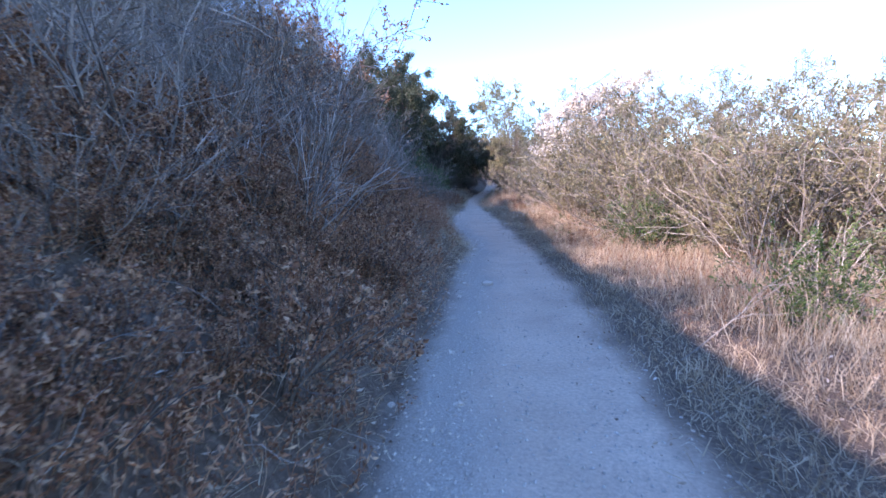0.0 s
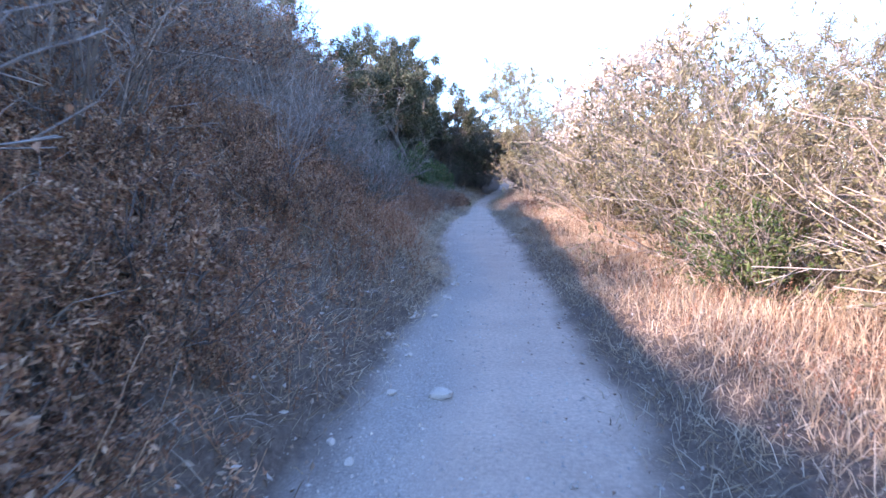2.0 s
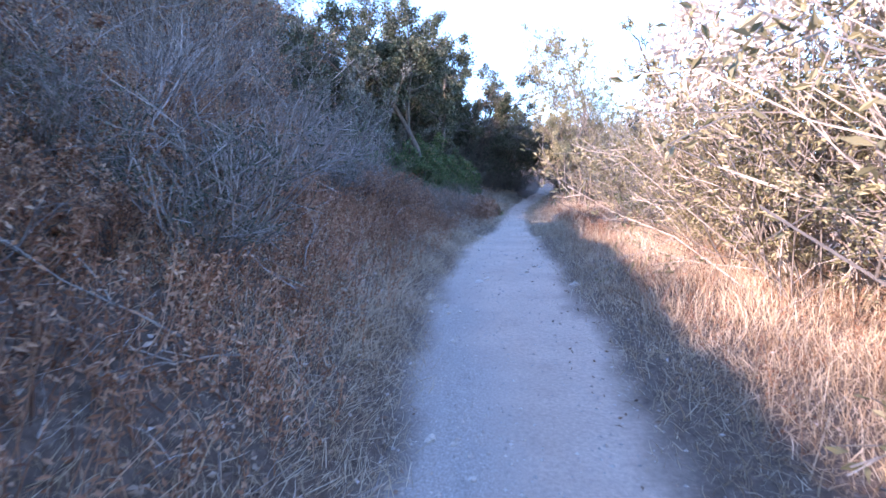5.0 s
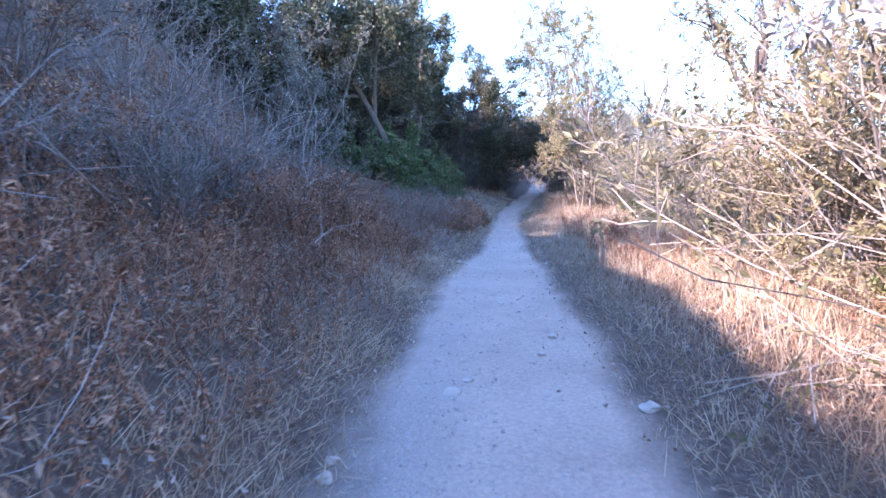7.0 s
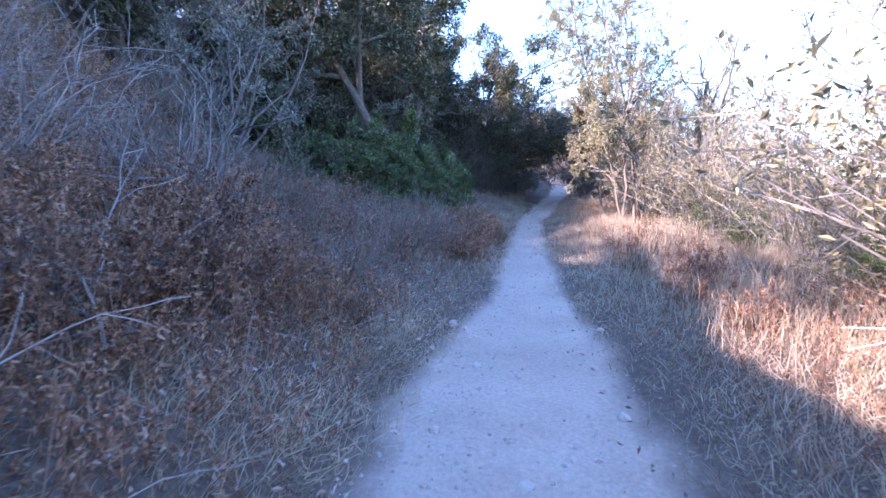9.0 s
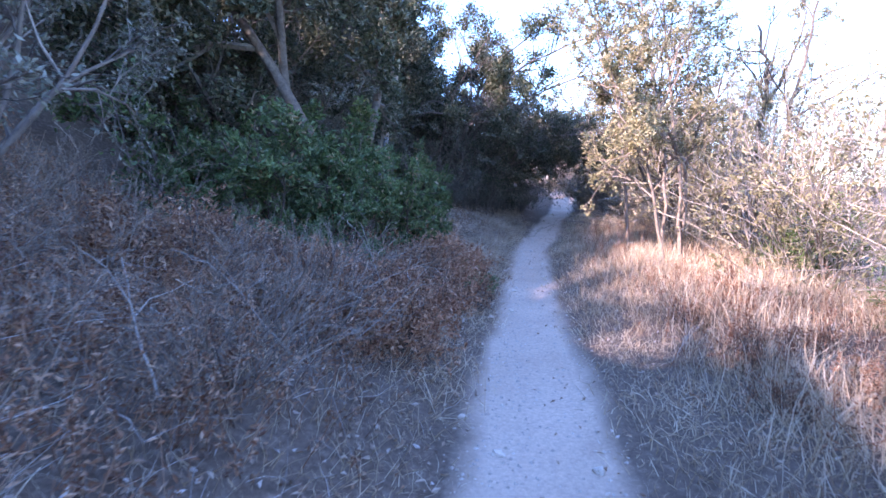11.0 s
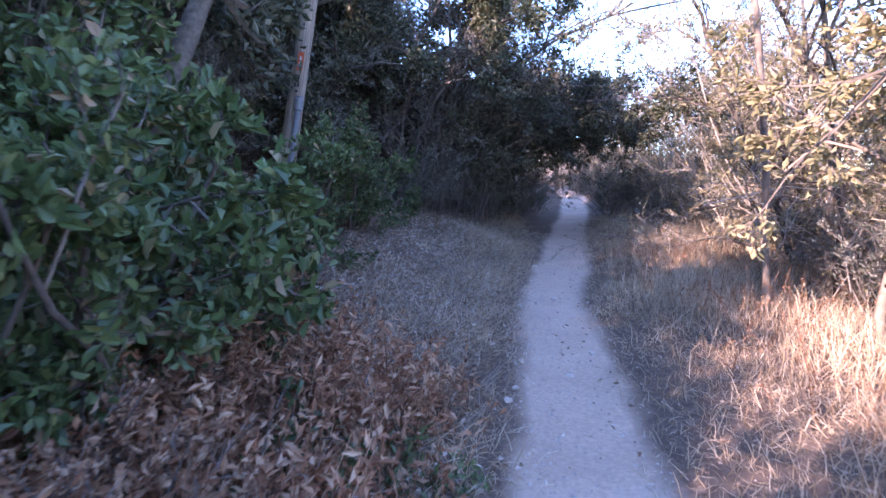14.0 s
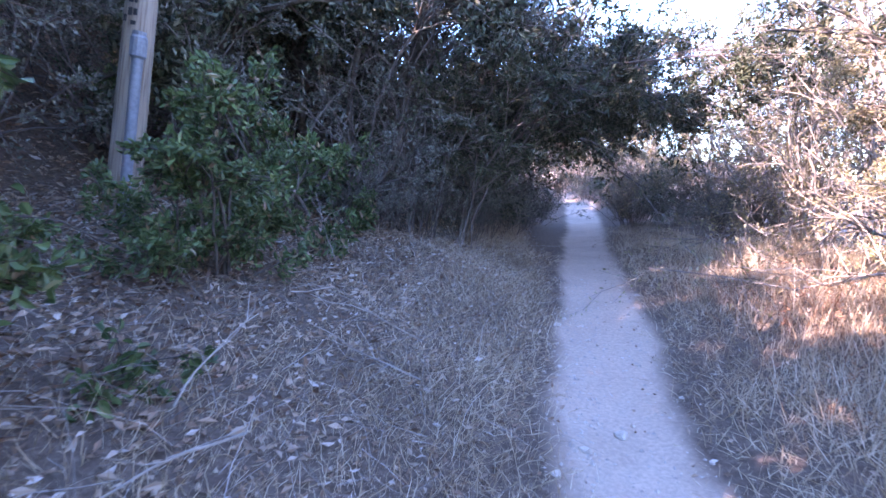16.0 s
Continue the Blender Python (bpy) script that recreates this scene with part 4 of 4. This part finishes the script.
def gravel(n):
    r = np.random.RandomState(99)
    y = 0.5 + 33.5 * r.uniform(size=n) ** 1.9
    side = np.where(r.uniform(size=n) < 0.75, -1, 1)
    x = trail_mid(y) + side * trail_half(y) * np.abs(r.normal(0.55, 0.35, n))
    c = np.stack([x, y, land(x, y) + 0.002], 1)
    s = 0.004 + 0.011 * r.uniform(size=(n, 1)) ** 2
    o = np.array([[1, 0, 0], [0, 1, 0], [-1, 0, 0], [0, -1, 0], [0, 0, 0.8], [0, 0, -0.8]])
    v = c[:, None] + o[None] * s[:, None] * r.uniform(0.6, 1.4, (n, 6, 1))
    i = np.arange(n)[:, None] * 6
    f = np.concatenate([i + q for q in ([0, 1, 4], [1, 2, 4], [2, 3, 4], [3, 0, 4])])
    tagged(new("gravel", Pile().add(v, [f]).mesh("gravel", M_STONE)), "fine loose gravel on the dirt trail", "gravel", kind="stuff")


gravel(13000)


# ---- fine dead twigs ----
def twig_litter(n):
    r = np.random.RandomState(150)
    x, y = r.uniform(-5, 2, n * 3), r.uniform(0, 36, n * 3)
    ok = (gaps(x, y)[0] > r.uniform(0, 0.6, len(x))) & (gaps(x, y)[0] < 5)
    x, y = x[ok][:n], y[ok][:n]
    m = len(x)
    way = np.stack([r.randn(m), r.randn(m), r.uniform(-0.1, 0.9, m)], 1)
    P = grow(np.stack([x, y, land(x, y) + r.uniform(0, 0.12, m)], 1), way, r.uniform(0.12, 0.6, m), 4, r, 0.3, -0.04)
    me = Pile().add(*tubes(P, taper(m, 0.002 * r.uniform(0.6, 1.5, m), 4, 0.4))).mesh("dead_twigs", M_TWIG_BLEACHED)
    tagged(new("dead_twigs", me), "bleached dead twigs strewn over the bank", "twigs", kind="stuff")


M_TWIG_BLEACHED = bark_mat("twig_bleached", [(0.3, (0.22, 0.185, 0.16)), (0.7, (0.5, 0.43, 0.38))], 9)
twig_litter(7500)


# ---- fallen sticks ----
def stick(seed, length):
    r = np.random.RandomState(seed)
    P = grow(np.zeros((1, 3)), np.array([[1.0, 0, 0.25]]), np.array([length]), 9, r, 0.12, -0.05)
    R = taper(1, [0.006], 9, 0.3)
    Q, S = fork(P, R, 4, r, 0.2, 0.9, 0.6, 0.35, 4, 0.15)
    return Pile().add(*tubes(P, R, 5)).add(*tubes(Q, np.maximum(S, 0.0025), 4)).mesh("stick", M_TWIG_PALE)


sticks = [stick(200 + i, 0.55 + 0.18 * i) for i in range(4)]
r = np.random.RandomState(201)
for i in range(70):
    y = r.uniform(2, 33)
    gap = r.uniform(0.3, 2.6)
    left = r.uniform() < 0.88
    x = float(trail_mid(y) - trail_half(y) - gap) if left else float(trail_mid(y) + trail_half(y) + gap)
    ob = new("stick", sticks[i % 4])
    ob.matrix_basis = pose(x, y, float(land(x, y)) + 0.05 + (0.1 if left else 0), 0, r.uniform(-25, 5), r.uniform(90, 270) if left else r.uniform(-60, 60))
    tagged(ob, "bleached bent stick lying in dry brush", "stick", "fallen sticks")
